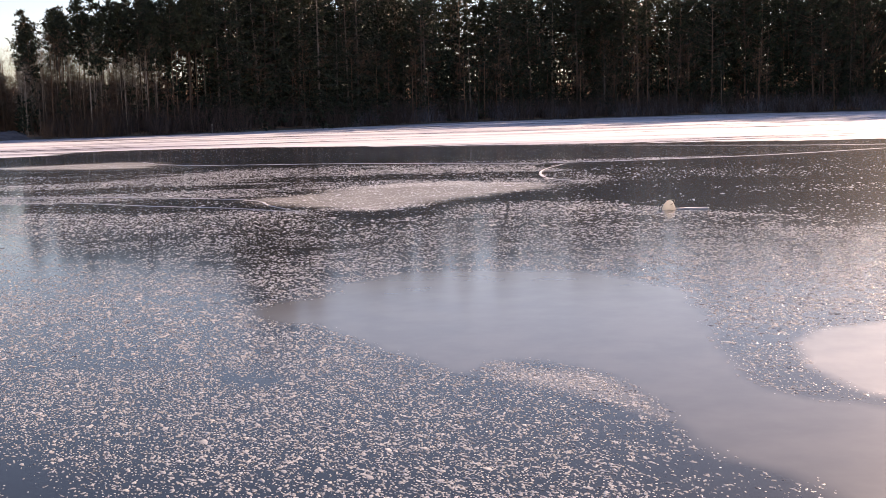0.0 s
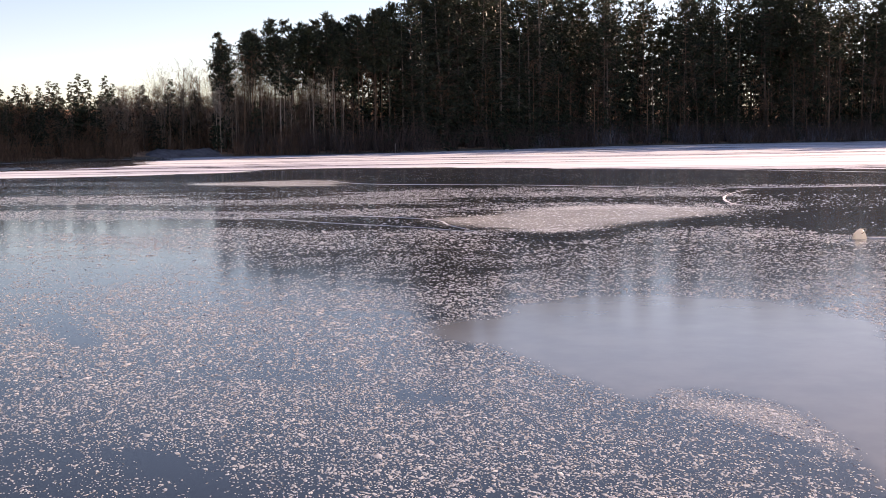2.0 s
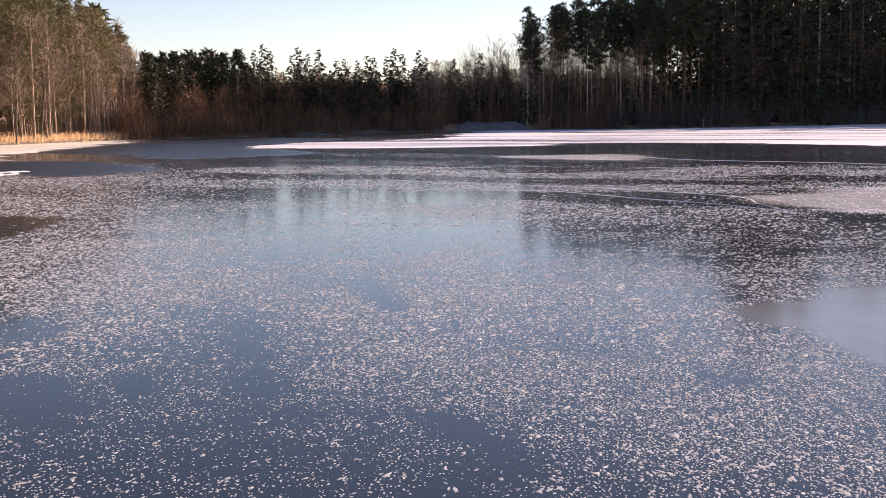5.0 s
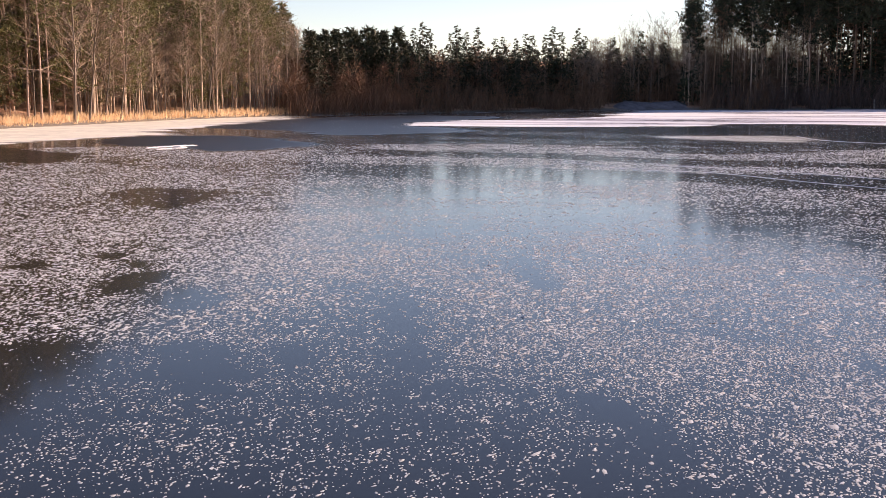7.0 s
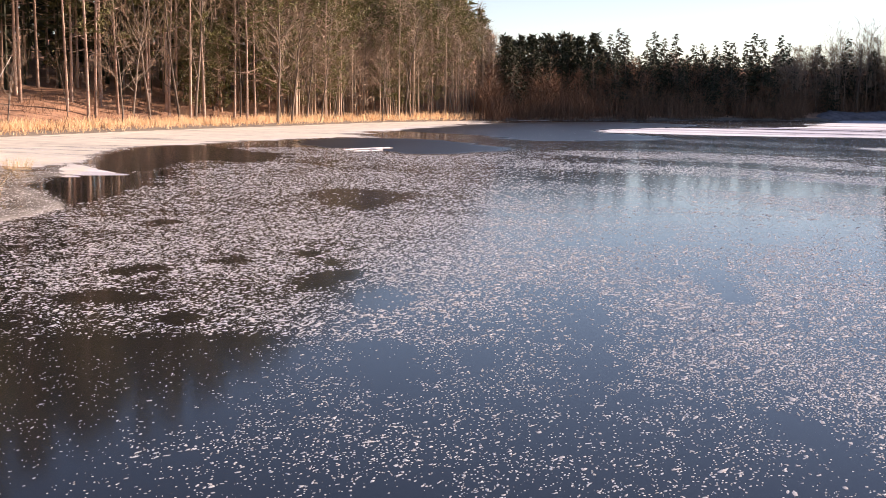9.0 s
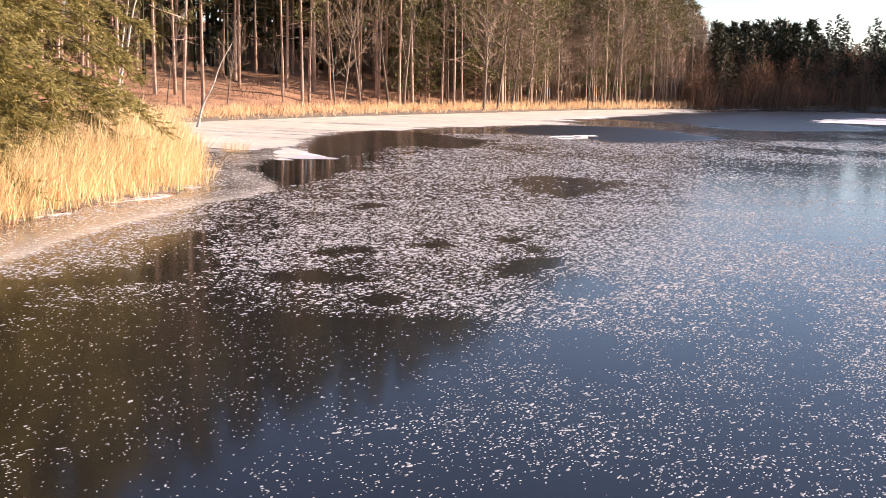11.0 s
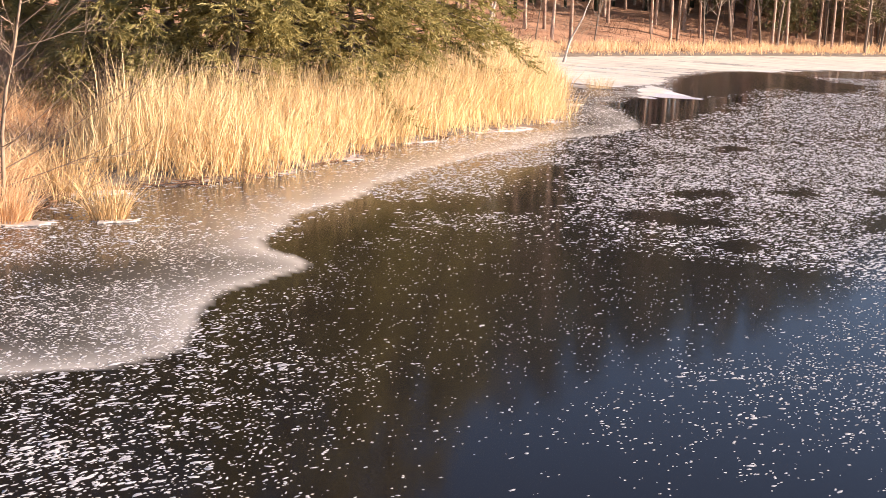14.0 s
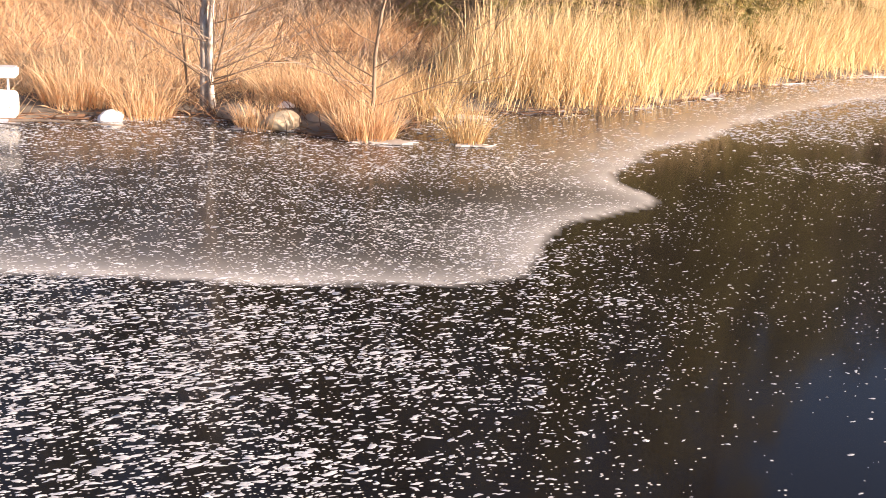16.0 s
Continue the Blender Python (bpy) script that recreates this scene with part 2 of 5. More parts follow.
# ---- mesh helpers ----
class Builder:
    """Gathers vertices and faces of one mesh."""

    def __init__(self):
        self.v, self.f = [], []

    def tube(self, pts, radii, sides=5, cap=True):
        start = len(self.v)
        n = len(pts)
        for i, (p, r) in enumerate(zip(pts, radii)):
            d = (Vector(pts[min(i + 1, n - 1)]) - Vector(pts[max(i - 1, 0)]))
            d = d.normalized() if d.length > 1e-9 else Vector((0, 0, 1))
            a = d.cross(Vector((0.31, 0.95, 0.05)) if abs(d.z) > 0.5 else Vector((0, 0, 1))).normalized()
            b = d.cross(a)
            for k in range(sides):
                ang = 2 * math.pi * k / sides
                self.v.append(tuple(Vector(p) + (a * math.cos(ang) + b * math.sin(ang)) * r))
        for i in range(n - 1):
            for k in range(sides):
                p, q = start + i * sides + k, start + i * sides + (k + 1) % sides
                self.f.append((p, q, q + sides, p + sides))
        if cap:
            self.f.append(tuple(range(start + (n - 1) * sides, start + n * sides)))

    def blade(self, base, direction, length, width, bend=0.3, rng=random, segs=2):
        """A tapering leaf that leans over."""
        d = Vector(direction).normalized()
        side = d.cross(Vector((rng.uniform(-1, 1), rng.uniform(-1, 1), 0.2))).normalized() * width * 0.5
        lean = Vector((rng.uniform(-1, 1), rng.uniform(-1, 1), -0.25)) * bend * length
        s = len(self.v)
        p0 = Vector(base)
        for i in range(segs):
            t = i / segs
            c = p0 + d * length * t + lean * t * t
            w = side * (1 - 0.55 * t)
            self.v.append(tuple(c - w))
            self.v.append(tuple(c + w))
        self.v.append(tuple(p0 + d * length + lean))
        for i in range(segs - 1):
            a = s + 2 * i
            self.f.append((a, a + 1, a + 3, a + 2))
        a = s + 2 * (segs - 1)
        self.f.append((a, a + 1, a + 2))

    def leaf(self, p, d, length, width, rng):
        """One narrow flat triangle, for needle sprays."""
        d = Vector(d).normalized()
        side = d.cross(Vector((rng.uniform(-1, 1), rng.uniform(-1, 1), rng.uniform(-1, 1)))).normalized() * width * 0.5
        s = len(self.v)
        p = Vector(p)
        self.v += [tuple(p - side), tuple(p + side), tuple(p + d * length)]
        self.f.append((s, s + 1, s + 2))

    def mesh(self, name, mat, smooth_shade=False):
        me = bpy.data.meshes.new(name)
        me.from_pydata(self.v, [], self.f)
        me.materials.append(mat)
        if smooth_shade:
            me.polygons.foreach_set("use_smooth", [True] * len(me.polygons))
        me.update()
        return me


def part(name, builder, mat, parent=None, label="", smooth_shade=False):
    ob = new(name, builder.mesh(name, mat, smooth_shade))
    if parent:
        ob.parent = parent
    if label:
        ob["label"] = label
    return ob


# ---- plan of the pond ----
SHORE = [(150, 225), (95, 266), (48, 268), (0, 243), (-34, 196), (-63, 175), (-79, 145), (-87, 118), (-87, 98), (-81, 76), (-77, 60),
         (-70, 41), (-66, 35), (-52, 29), (-40, 22.5), (-29, 16.3), (-26.4, 12.5), (-23.8, 9.5), (-21.3, 7.0), (-19.6, 4.8), (-19.1, 2.6),
         (-16.7, 1.2), (-17.2, -0.1), (-18.1, -1.4), (-17.7, -2.5), (-17.1, -4), (-15, -8), (-8, -14), (10, -16), (60, -5), (120, 60), (165, 140)]


def rounded(poly, n=6):
    """The closed outline drawn as a smooth curve through its corners."""
    p = np.array(poly, float)
    out = []
    for i in range(len(p)):
        a, b, c, d = p[i - 1], p[i], p[(i + 1) % len(p)], p[(i + 2) % len(p)]
        for t in np.arange(n) / n:
            out.append(0.5 * (2 * b + (c - a) * t + (2 * a - 5 * b + 4 * c - d) * t * t + (3 * b - a - 3 * c + d) * t ** 3))
    return np.array(out)


def inside_depth(pts, poly):
    """Distance to the outline, above 0 inside it."""
    x, y = pts[:, 0], pts[:, 1]
    best = np.full(len(pts), 1e18)
    odd = np.zeros(len(pts), bool)
    for (ax, ay), (bx, by) in zip(poly, np.roll(poly, -1, 0)):
        ex, ey = bx - ax, by - ay
        t = np.clip(((x - ax) * ex + (y - ay) * ey) / (ex * ex + ey * ey + 1e-12), 0, 1)
        best = np.minimum(best, (x - ax - t * ex) ** 2 + (y - ay - t * ey) ** 2)
        cross = (ay > y) != (by > y)
        with np.errstate(divide="ignore", invalid="ignore"):
            odd ^= cross & (x < ax + (y - ay) * ex / (ey if ey else 1e-12))
    return np.where(odd, 1, -1) * np.sqrt(best)


SHORE_LINE = rounded(SHORE, 5)


def wave(x, y, k, s):
    """Soft rolling numbers between -1 and 1."""
    return (np.sin(x * k + 1.7 * s) * np.cos(y * k * 1.13 + s) + 0.5 * np.sin((x + y) * k * 2.1 + s * 3.1) + 0.3 * np.cos((x - 1.4 * y) * k * 3.7 + s)) / 1.8


def ground_height(pts):
    """Height of the land over the ice for points (n, 2)."""
    x, y = pts[:, 0], pts[:, 1]
    s = -inside_depth(pts, SHORE_LINE)
    az = np.degrees(np.arctan2(-x, y))
    r = np.hypot(x, y)
    bank = np.clip((az - 34) / 8, 0, 1) * np.clip((r - 45) / 15, 0, 1)       # the pine bank
    near = np.clip((az - 45) / 8, 0, 1) * np.clip((60 - r) / 15, 0, 1)       # the reedy shore
    far = 1 - np.clip(bank + near, 0, 1)
    up = np.maximum(s, 0)
    z_bank = 0.35 * np.clip(up / 2, 0, 1) + 0.205 * np.clip(up - 6, 0, 30) + 0.08 * np.maximum(up - 37, 0)
    z_near = 0.12 * np.clip(up / 1, 0, 1) + 0.09 * np.clip(up - 3.5, 0, 14) + 0.03 * np.maximum(up - 17, 0)
    z_far = 0.5 * np.clip(up / 2, 0, 1) + 0.11 * np.clip(up - 3, 0, 80)
    z = bank * z_bank + near * z_near + far * z_far
    z = np.clip(z, None, 13) + np.clip(up / 6, 0, 1) * 0.18 * wave(x, y, 0.7, 2.0) + np.clip(up / 20, 0, 1) * 0.6 * wave(x, y, 0.12, 1.0)
    below = np.clip(s / 1.2, -1, 0) * 0.8
    return np.where(s > 0, np.maximum(z, 0.02) + 0.03 * np.clip(s * 4, 0, 1), below)


def heights(spots):
    return ground_height(np.array([(p[0], p[1]) for p in spots], float))


def height_at(x, y):
    return float(ground_height(np.array([[x, y]]))[0])


def fan_grid(name, az, rad, zfun, mat):
    """A sheet round the origin, laid out on rays and rings."""
    a, r = np.meshgrid(np.radians(az), rad, indexing="ij")
    pts = np.stack([(-np.sin(a) * r).ravel(), (np.cos(a) * r).ravel()], 1)
    z = zfun(pts)
    na, nr = len(az), len(rad)
    i = np.arange(na - 1)[:, None] * nr + np.arange(nr - 1)[None]
    quads = np.stack([i, i + 1, i + nr + 1, i + nr], -1).reshape(-1, 4)
    me = bpy.data.meshes.new(name)
    me.vertices.add(len(pts))
    me.vertices.foreach_set("co", np.column_stack([pts, z]).astype(np.float32).ravel())
    me.loops.add(quads.size)
    me.loops.foreach_set("vertex_index", quads.ravel().astype(np.int32))
    me.polygons.add(len(quads))
    me.polygons.foreach_set("loop_start", (np.arange(len(quads)) * 4).astype(np.int32))
    me.polygons.foreach_set("use_smooth", np.ones(len(quads), bool))
    me.update(calc_edges=True)
    me.validate()
    me.materials.append(mat)
    return new(name, me), pts


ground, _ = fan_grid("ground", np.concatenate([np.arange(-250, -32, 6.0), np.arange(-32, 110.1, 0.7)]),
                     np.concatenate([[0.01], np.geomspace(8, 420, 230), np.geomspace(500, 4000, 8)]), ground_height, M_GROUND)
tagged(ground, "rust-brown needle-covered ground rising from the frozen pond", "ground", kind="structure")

# ---- the ice ----
# snow cover by the far shore, refrozen patches, heavy frost, milky shore ice
SNOW_FAR = [(60, 80), (32, 87), (0, 97), (-14, 105), (-27, 108), (-34, 97), (-45, 89), (-56, 90.5), (-60, 104), (-52, 126), (-60, 150), (-66, 190), (-34, 215),
            (0, 262), (50, 290), (120, 290), (150, 150)]
BANK_ICE = [(-95, 120), (-80, 104), (-70, 79), (-62, 66), (-50, 60), (-44, 58), (-57, 62), (-58, 54), (-54, 41), (-46, 33), (-43, 27), (-50, 26), (-70, 30), (-95, 60)]
# bare places in the frost
CLEAR = {
    "dark_band": [(40, 72), (25, 70), (8, 66), (0, 64.5), (-15, 71), (-20, 80), (-28, 78), (-40, 82), (-44, 86), (-34, 94), (-26, 106), (-14, 103), (0, 96), (32, 85), (50, 80)],
    "under_patch": [(-3.8, 36.4), (-1.4, 36.4), (0, 38.9), (1.5, 40.8), (3.3, 42.9), (3.9, 40.7), (3.3, 39.2), (1.3, 37.9), (-0.3, 34.4), (-2.2, 33.1)],
    "bare_ice": [(4.5, 40), (7, 50), (5, 62), (12, 64.5), (30, 69), (29, 45), (14, 32), (9, 31.5)],
    "blue_patch": [(-2.9, 18.1), (-1.8, 20.0), (-1.9, 20.8), (-0.6, 22.2), (1.2, 22.3), (3.0, 21.4), (3.8, 19.6), (3.8, 17.0), (3.4, 14.4), (3.5, 12.3), (4.6, 11.0), (5.2, 9), (3.3, 8.4), (2.8, 9.6),
                   (2.3, 10.3), (2.2, 11.3), (2.0, 12.6), (1.7, 13.5), (1.0, 14.1), (0.6, 14.1), (0.3, 13.5), (-0.2, 14.0), (-1.1, 15.6), (-1.8, 16.7)],
    "small_pool": [(-26.3, 25.7), (-26.8, 27.8), (-24.7, 28.1), (-23.3, 27.5), (-22.1, 25.1), (-21, 22.8), (-22.1, 22.8), (-24.2, 24.3)],
    "cove": [(-70, 78), (-80, 104), (-78, 125), (-62, 122), (-57, 92), (-43, 80), (-46.5, 67), (-56, 72.5)],
}
POOLS = {
    "black_pool": [(-41.7, 28.6), (-49, 34.3), (-54.2, 40.2), (-54.5, 44.4), (-48.4, 43.2), (-43.2, 41.1), (-39.4, 35.6), (-42.2, 34.5), (-38.2, 30.1), (-37.2, 27.7), (-38.7, 27.1)],
    "mirror_pool": [(-34.5, 21.5), (-37.2, 23.9), (-37.3, 25.9), (-37.6, 29.4), (-39, 31.3), (-34.6, 27.2), (-31, 23.1), (-28.2, 19.6), (-28.3, 18.8), (-30.5, 19.6)],
    "far_pool": [(-54.6, 51.9), (-58.2, 60.1), (-52.6, 63.1), (-41.4, 56.8), (-38.8, 51.3), (-39.8, 46.1), (-45.5, 48.8), (-48, 47.8)],
}
SPIT = [(-36.9, 24.4), (-39.3, 25.8), (-44.4, 29.6), (-41.6, 28.6), (-38.2, 27.1), (-36.2, 27.0), (-36.6, 25.6)]     # snow between the two pools
HOLES = {
    "strip": [(-17.9, 6.7), (-17.1, 6.8), (-16.9, 7.9), (-17.4, 9.6), (-16.5, 9.5), (-15.7, 8.5), (-16.0, 7.5), (-16.4, 6.6)],
    "lobe": [(-18.4, 9.5), (-20.0, 10.4), (-21.0, 11.7), (-20.0, 11.9), (-18.1, 10.6), (-16.8, 9.5), (-16.9, 9.2)],
    "rim": [(-14.1, 4.0), (-15.0, 4.6), (-15.8, 5.4), (-17.3, 6.4), (-16.4, 6.5), (-15.5, 6.6), (-14.4, 5.3), (-13.4, 4.6)],
    "rim_low": [(-11.5, 2.6), (-12.2, 3.1), (-12.8, 4.1), (-12.2, 4.0), (-11.8, 3.4), (-11.3, 2.9)],
    "field_edge": [(-13.0, 8.3), (-12.0, 9.3), (-10.9, 10.1), (-10.6, 9.6), (-11.2, 8.5), (-12.0, 7.8)],
}
HOLES_SMALL = {
    "a": [(-13.8, 13.1), (-14.4, 14.1), (-14.2, 15.4), (-13.3, 14.4), (-13.1, 12.7)],
    "b": [(-16.4, 15.9), (-16.4, 16.4), (-15.7, 15.9), (-14.9, 15.7), (-14.3, 14.9), (-15.5, 15.3)],
    "c": [(-17.0, 12.1), (-17.2, 12.9), (-16.7, 13.1), (-15.6, 12.2), (-14.5, 11.1), (-15.5, 11.6), (-16.3, 12.4), (-16.4, 11.9)],
    "d": [(-15.3, 9.9), (-15.5, 10.6), (-14.5, 11.2), (-13.9, 10.8), (-14.6, 9.9)],
    "e": [(-13.1, 9.9), (-13.1, 10.6), (-12.5, 10.5), (-12.4, 9.8)],
    "f": [(-24.9, 17.6), (-25.1, 18.2), (-24.1, 17.8), (-23.7, 17.1)],
    "g": [(-23.3, 17.4), (-23.5, 18.2), (-22.3, 17.7), (-22.1, 16.8)],
    "h": [(-16.8, 14.1), (-16.9, 14.8), (-16.3, 14.4), (-16.2, 13.9)],
}
HOLES_BLUE = {
    "a": [(-12.5, 13.0), (-12.8, 13.7), (-12.3, 14.0), (-11.4, 13.4), (-11.0, 12.7), (-11.5, 12.4)],
    "c": [(-9.6, 10.0), (-9.9, 10.6), (-9.7, 11.1), (-9.1, 10.7), (-8.4, 10.1), (-8.1, 9.3), (-8.7, 9.2)],
    "d": [(-8.6, 10.8), (-8.7, 11.4), (-8.4, 11.6), (-7.8, 11.0), (-8.0, 10.5)],
    "e": [(-7.2, 11.2), (-7.4, 12.0), (-6.8, 11.6), (-6.3, 10.6), (-6.5, 10.5)],
    "f": [(-8.8, 13.4), (-9.6, 15.1), (-9.0, 14.7), (-7.9, 13.2), (-7.8, 12.5)],
    "g": [(-10.1, 19.8), (-10.2, 20.6), (-8.9, 18.8), (-7.6, 16.8), (-8.0, 16.5), (-8.9, 17.7)],
    "i": [(-5.0, 10.9), (-4.2, 10.9), (-3.5, 10.1), (-3.0, 9.5), (-3.3, 9.3), (-4.0, 9.9)],
    "j": [(-2.8, 13.8), (-2.6, 14.1), (-1.9, 13.5), (-1.9, 13.1), (-2.4, 13.2)],
}
THIN = {       # few and small flecks
    "mid": [(-13.7, 4.5), (-14.4, 5.6), (-15.5, 7.0), (-14.0, 8.3), (-12.0, 7.6), (-10.6, 6.2), (-9.1, 4.8), (-9.6, 3.4), (-11.1, 3.5)],
    "low": [(-10.9, 3.4), (-12.1, 4.6), (-12.2, 6.1), (-10.3, 5.8), (-8.3, 4.4), (-5.5, 5.5), (-3, 3.4), (-2.5, 1.5), (-6.3, 1.6), (-7.2, 2.1), (-8.6, 2.6), (-9.3, 3.3)],
    "left": [(-11.4, 3.2), (-13.6, 5.3), (-13.6, 7.2), (-11.4, 8.5), (-9.2, 7.6), (-7.4, 5.3), (-6.6, 3.9), (-7.1, 3.1), (-8.4, 3.3), (-9.8, 3.0)],
    "navy": [(-13.0, 7.8), (-11.7, 9.0), (-10.2, 9.9), (-9.0, 8.6), (-8.0, 7.2), (-8.6, 5.6), (-10.5, 6.2)],
    "blue": [(-1, 4.5), (-4, 9), (-6.5, 11.5), (-8.4, 10.0), (-10.4, 9.3), (-12.4, 7.6), (-9, 5), (-5, 3)],
}
HEAVY = {
    "field": [(-15.6, 9.6), (-13.4, 9.0), (-12.2, 9.6), (-10.9, 10.5), (-10, 13), (-12, 18), (-15, 24), (-22, 31), (-30, 36), (-38, 34), (-30, 22), (-22, 15.5), (-18.5, 11)],
    "far_field": [(10, 24), (16, 42), (8, 60), (-12, 66), (-32, 58), (-40, 44), (-32, 36), (-20, 33), (-10, 30), (0, 25)],
    "bright_patch": [(-6.5, 41.8), (-4.9, 44), (-3.1, 48.1), (0, 49.7), (3.7, 47), (3.3, 43.8), (1.6, 41.6), (0, 39.6), (-1.4, 37.1), (-2.4, 36.6), (-4.4, 38.7)],
    "bright_edge": [(-19.7, 79.9), (-24.1, 78.3), (-27, 74), (-20, 70), (-16.8, 71.3)],
    "streaks": [(-9.7, -8), (-9.6, -0.6), (-8.4, 0.9), (-7.6, 0.9), (-6.4, 0.2), (-4.5, -0.8), (-3, -8)],
    "front": [(2, 9), (1.5, 12), (0.2, 13), (-2.6, 17), (-5, 22), (-9, 17), (-7, 13), (-5, 12), (-1.5, 8), (1, 6)],
    "edge_flecks": [(0.6, 14.1), (0.9, 13.6), (1.7, 13.4), (2.0, 12.5), (2.2, 11.3), (1.8, 11.7), (1.3, 12.6), (0.7, 13.3)],
    "shore_flecks": [(-18.1, 6.9), (-21.1, 9.2), (-23.4, 12.2), (-23.6, 14.3), (-20.8, 11.8), (-19.9, 10.3), (-17.4, 8.9), (-17.5, 7.7)],
    "strip_flecks": [(-16.3, 5.8), (-16.5, 7.3), (-15.4, 8.4), (-14.4, 7.5), (-15.1, 6.2)],
    "glare": [(3.6, 20.5), (5.5, 24), (10, 23), (9, 17), (6, 16.5), (4.4, 15.5), (3.9, 16)],
    "glint": [(-1.4, 13.4), (-0.9, 13.9), (-0.5, 13.1), (-0.9, 12.4)],
}
PALE = [(4.4, 14.8), (4.8, 15.4), (5.6, 15.9), (8, 16), (7, 11.5), (5, 11.6), (4.3, 12.3), (4.2, 13.4)]
MILK = {"shore_band": [(-10.2, -9), (-10.0, -4), (-9.87, -2.3), (-9.8, -1.4), (-9.72, -0.5), (-9.69, 0.5), (-9.69, 1.4), (-10.0, 2.12), (-10.8, 2.44), (-11.55, 2.74), (-11.96, 2.98),
                       (-12.45, 3.53), (-12.9, 4.15), (-13.5, 4.22), (-14.2, 4.1), (-15.05, 4.43), (-16.6, 5.45), (-17.8, 6.6), (-20.5, 9),
                       (-22.9, 11.8), (-25, 14.5), (-27.5, 18.2), (-34, 22), (-45, 32), (-60, 45), (-75, 60), (-80, 40), (-50, 10), (-30, -9)]}


def lattice(x, y, size, seed, octaves=3):
    """Smooth random numbers from 0 to 1, about 0.5, with lumps of the given size."""
    total, amp, out = 0.0, 1.0, np.zeros(len(x))
    table = np.random.RandomState(seed).rand(256, 256)
    for k in range(octaves):
        u, v = x / size + 37.3 * k + 500, y / size + 11.9 * k + 500
        i, j = np.floor(u).astype(int), np.floor(v).astype(int)
        a, b = u - i, v - j
        a, b = a * a * (3 - 2 * a), b * b * (3 - 2 * b)
        i, j, i1, j1 = i % 256, j % 256, (i + 1) % 256, (j + 1) % 256
        out += amp * ((table[i, j] * (1 - a) + table[i1, j] * a) * (1 - b) + (table[i, j1] * (1 - a) + table[i1, j1] * a) * b)
        total, amp, size = total + amp, amp * 0.55, size * 0.47
    return out / total


def soft_mask(pts, poly, width, rough=1.0):
    """1 inside the outline, 0 outside, with an uneven soft edge."""
    out = np.zeros(len(pts))
    line = rounded(poly, 4)
    lo, hi = line.min(0) - 4, line.max(0) + 4
    near = np.nonzero(((pts > lo) & (pts < hi)).all(1))[0]
    if len(near) == 0:
        return out
    x, y = pts[near, 0], pts[near, 1]
    r = np.hypot(x, y)
    d = inside_depth(pts[near], line)
    d = d + rough * ((0.012 * r + 0.05) * 2 * (lattice(x, y, 0.9, 4) - 0.5) + 0.014 * r * (lattice(x, y, 3.0, 5) - 0.5))
    out[near] = np.clip(d / (width * (0.25 + r * 0.012)) * 0.5 + 0.5, 0, 1)
    return out


WIND = Vector((-0.35, 1.0)).normalized()


def along_wind(pts):
    return pts[:, 0] * WIND.x + pts[:, 1] * WIND.y, -pts[:, 0] * WIND.y + pts[:, 1] * WIND.x


def frost_cover(pts):
    """How thickly the frost lies (0 to 1), how much of it is blown into streaks, and where it is thin."""
    x, y = pts[:, 0], pts[:, 1]
    u, v = along_wind(pts)

    def most(polys, width):
        return np.max([soft_mask(pts, p, width) for p in polys.values()], 0)

    d = 0.52 + 0.7 * (lattice(x, y, 9.0, 11) - 0.5) + 1.2 * (lattice(x, y, 1.9, 12, 4) - 0.5)
    streaky = soft_mask(pts, HEAVY["streaks"], 3.0)
    streaky = np.maximum(streaky, 0.15 * (x < -8) * (y < 4))
    lines = 2.2 * (lattice(u / 8, v, 0.22, 13) - 0.5)
    d += streaky * lines + (1 - streaky) * 0.8 * (lattice(x, y, 0.35, 14, 2) - 0.5)
    for key, more in (("field", 0.42), ("far_field", 0.24), ("bright_patch", 0.9), ("bright_edge", 0.6), ("streaks", 0.30), ("front", 0.42), ("edge_flecks", 0.8), ("glint", 0.5), ("glare", 0.3)):
        d += more * soft_mask(pts, HEAVY[key], 0.8 if key in ("bright_patch", "edge_flecks") else 2.0)
    thin = np.maximum(most({k: THIN[k] for k in ("mid", "low", "left", "navy")}, 2.0), 0.4 * soft_mask(pts, THIN["blue"], 3.0))
    d = np.maximum(d, 0.06)
    out = np.clip((np.hypot(x, y) - 22) / 14, 0, 1)
    bands = lattice(x / 3.2 + 0.3 * y / 3.2, y, 4.5, 15, 4)
    out *= np.clip((40 - np.degrees(np.arctan2(-x, y))) / 8, 0, 1)
    d *= 1 - out * 0.85 * np.clip((0.50 - bands) / 0.05, 0, 1)             # bare wind-swept lanes on the outer ice
    d *= 1 - 0.86 * thin
    d += 0.4 * soft_mask(pts, HEAVY["shore_flecks"], 0.6) + 0.35 * soft_mask(pts, HEAVY["strip_flecks"], 0.6)
    d *= 1 - 0.95 * most(HOLES, 0.5)
    d *= 1 - 0.97 * most(HOLES_SMALL, 0.35)
    d *= 1 - 0.93 * most(HOLES_BLUE, 0.45)
    d *= 1 - most(POOLS, 0.5)
    for key, less in (("dark_band", 0.65), ("under_patch", 0.85), ("bare_ice", 0.85), ("blue_patch", 1.0), ("small_pool", 0.93), ("cove", 0.8)):
        d *= 1 - less * soft_mask(pts, CLEAR[key], 0.35)
    d *= 1 - soft_mask(pts, PALE, 0.3)
    return np.clip(d, 0.0, 1.0), streaky, thin


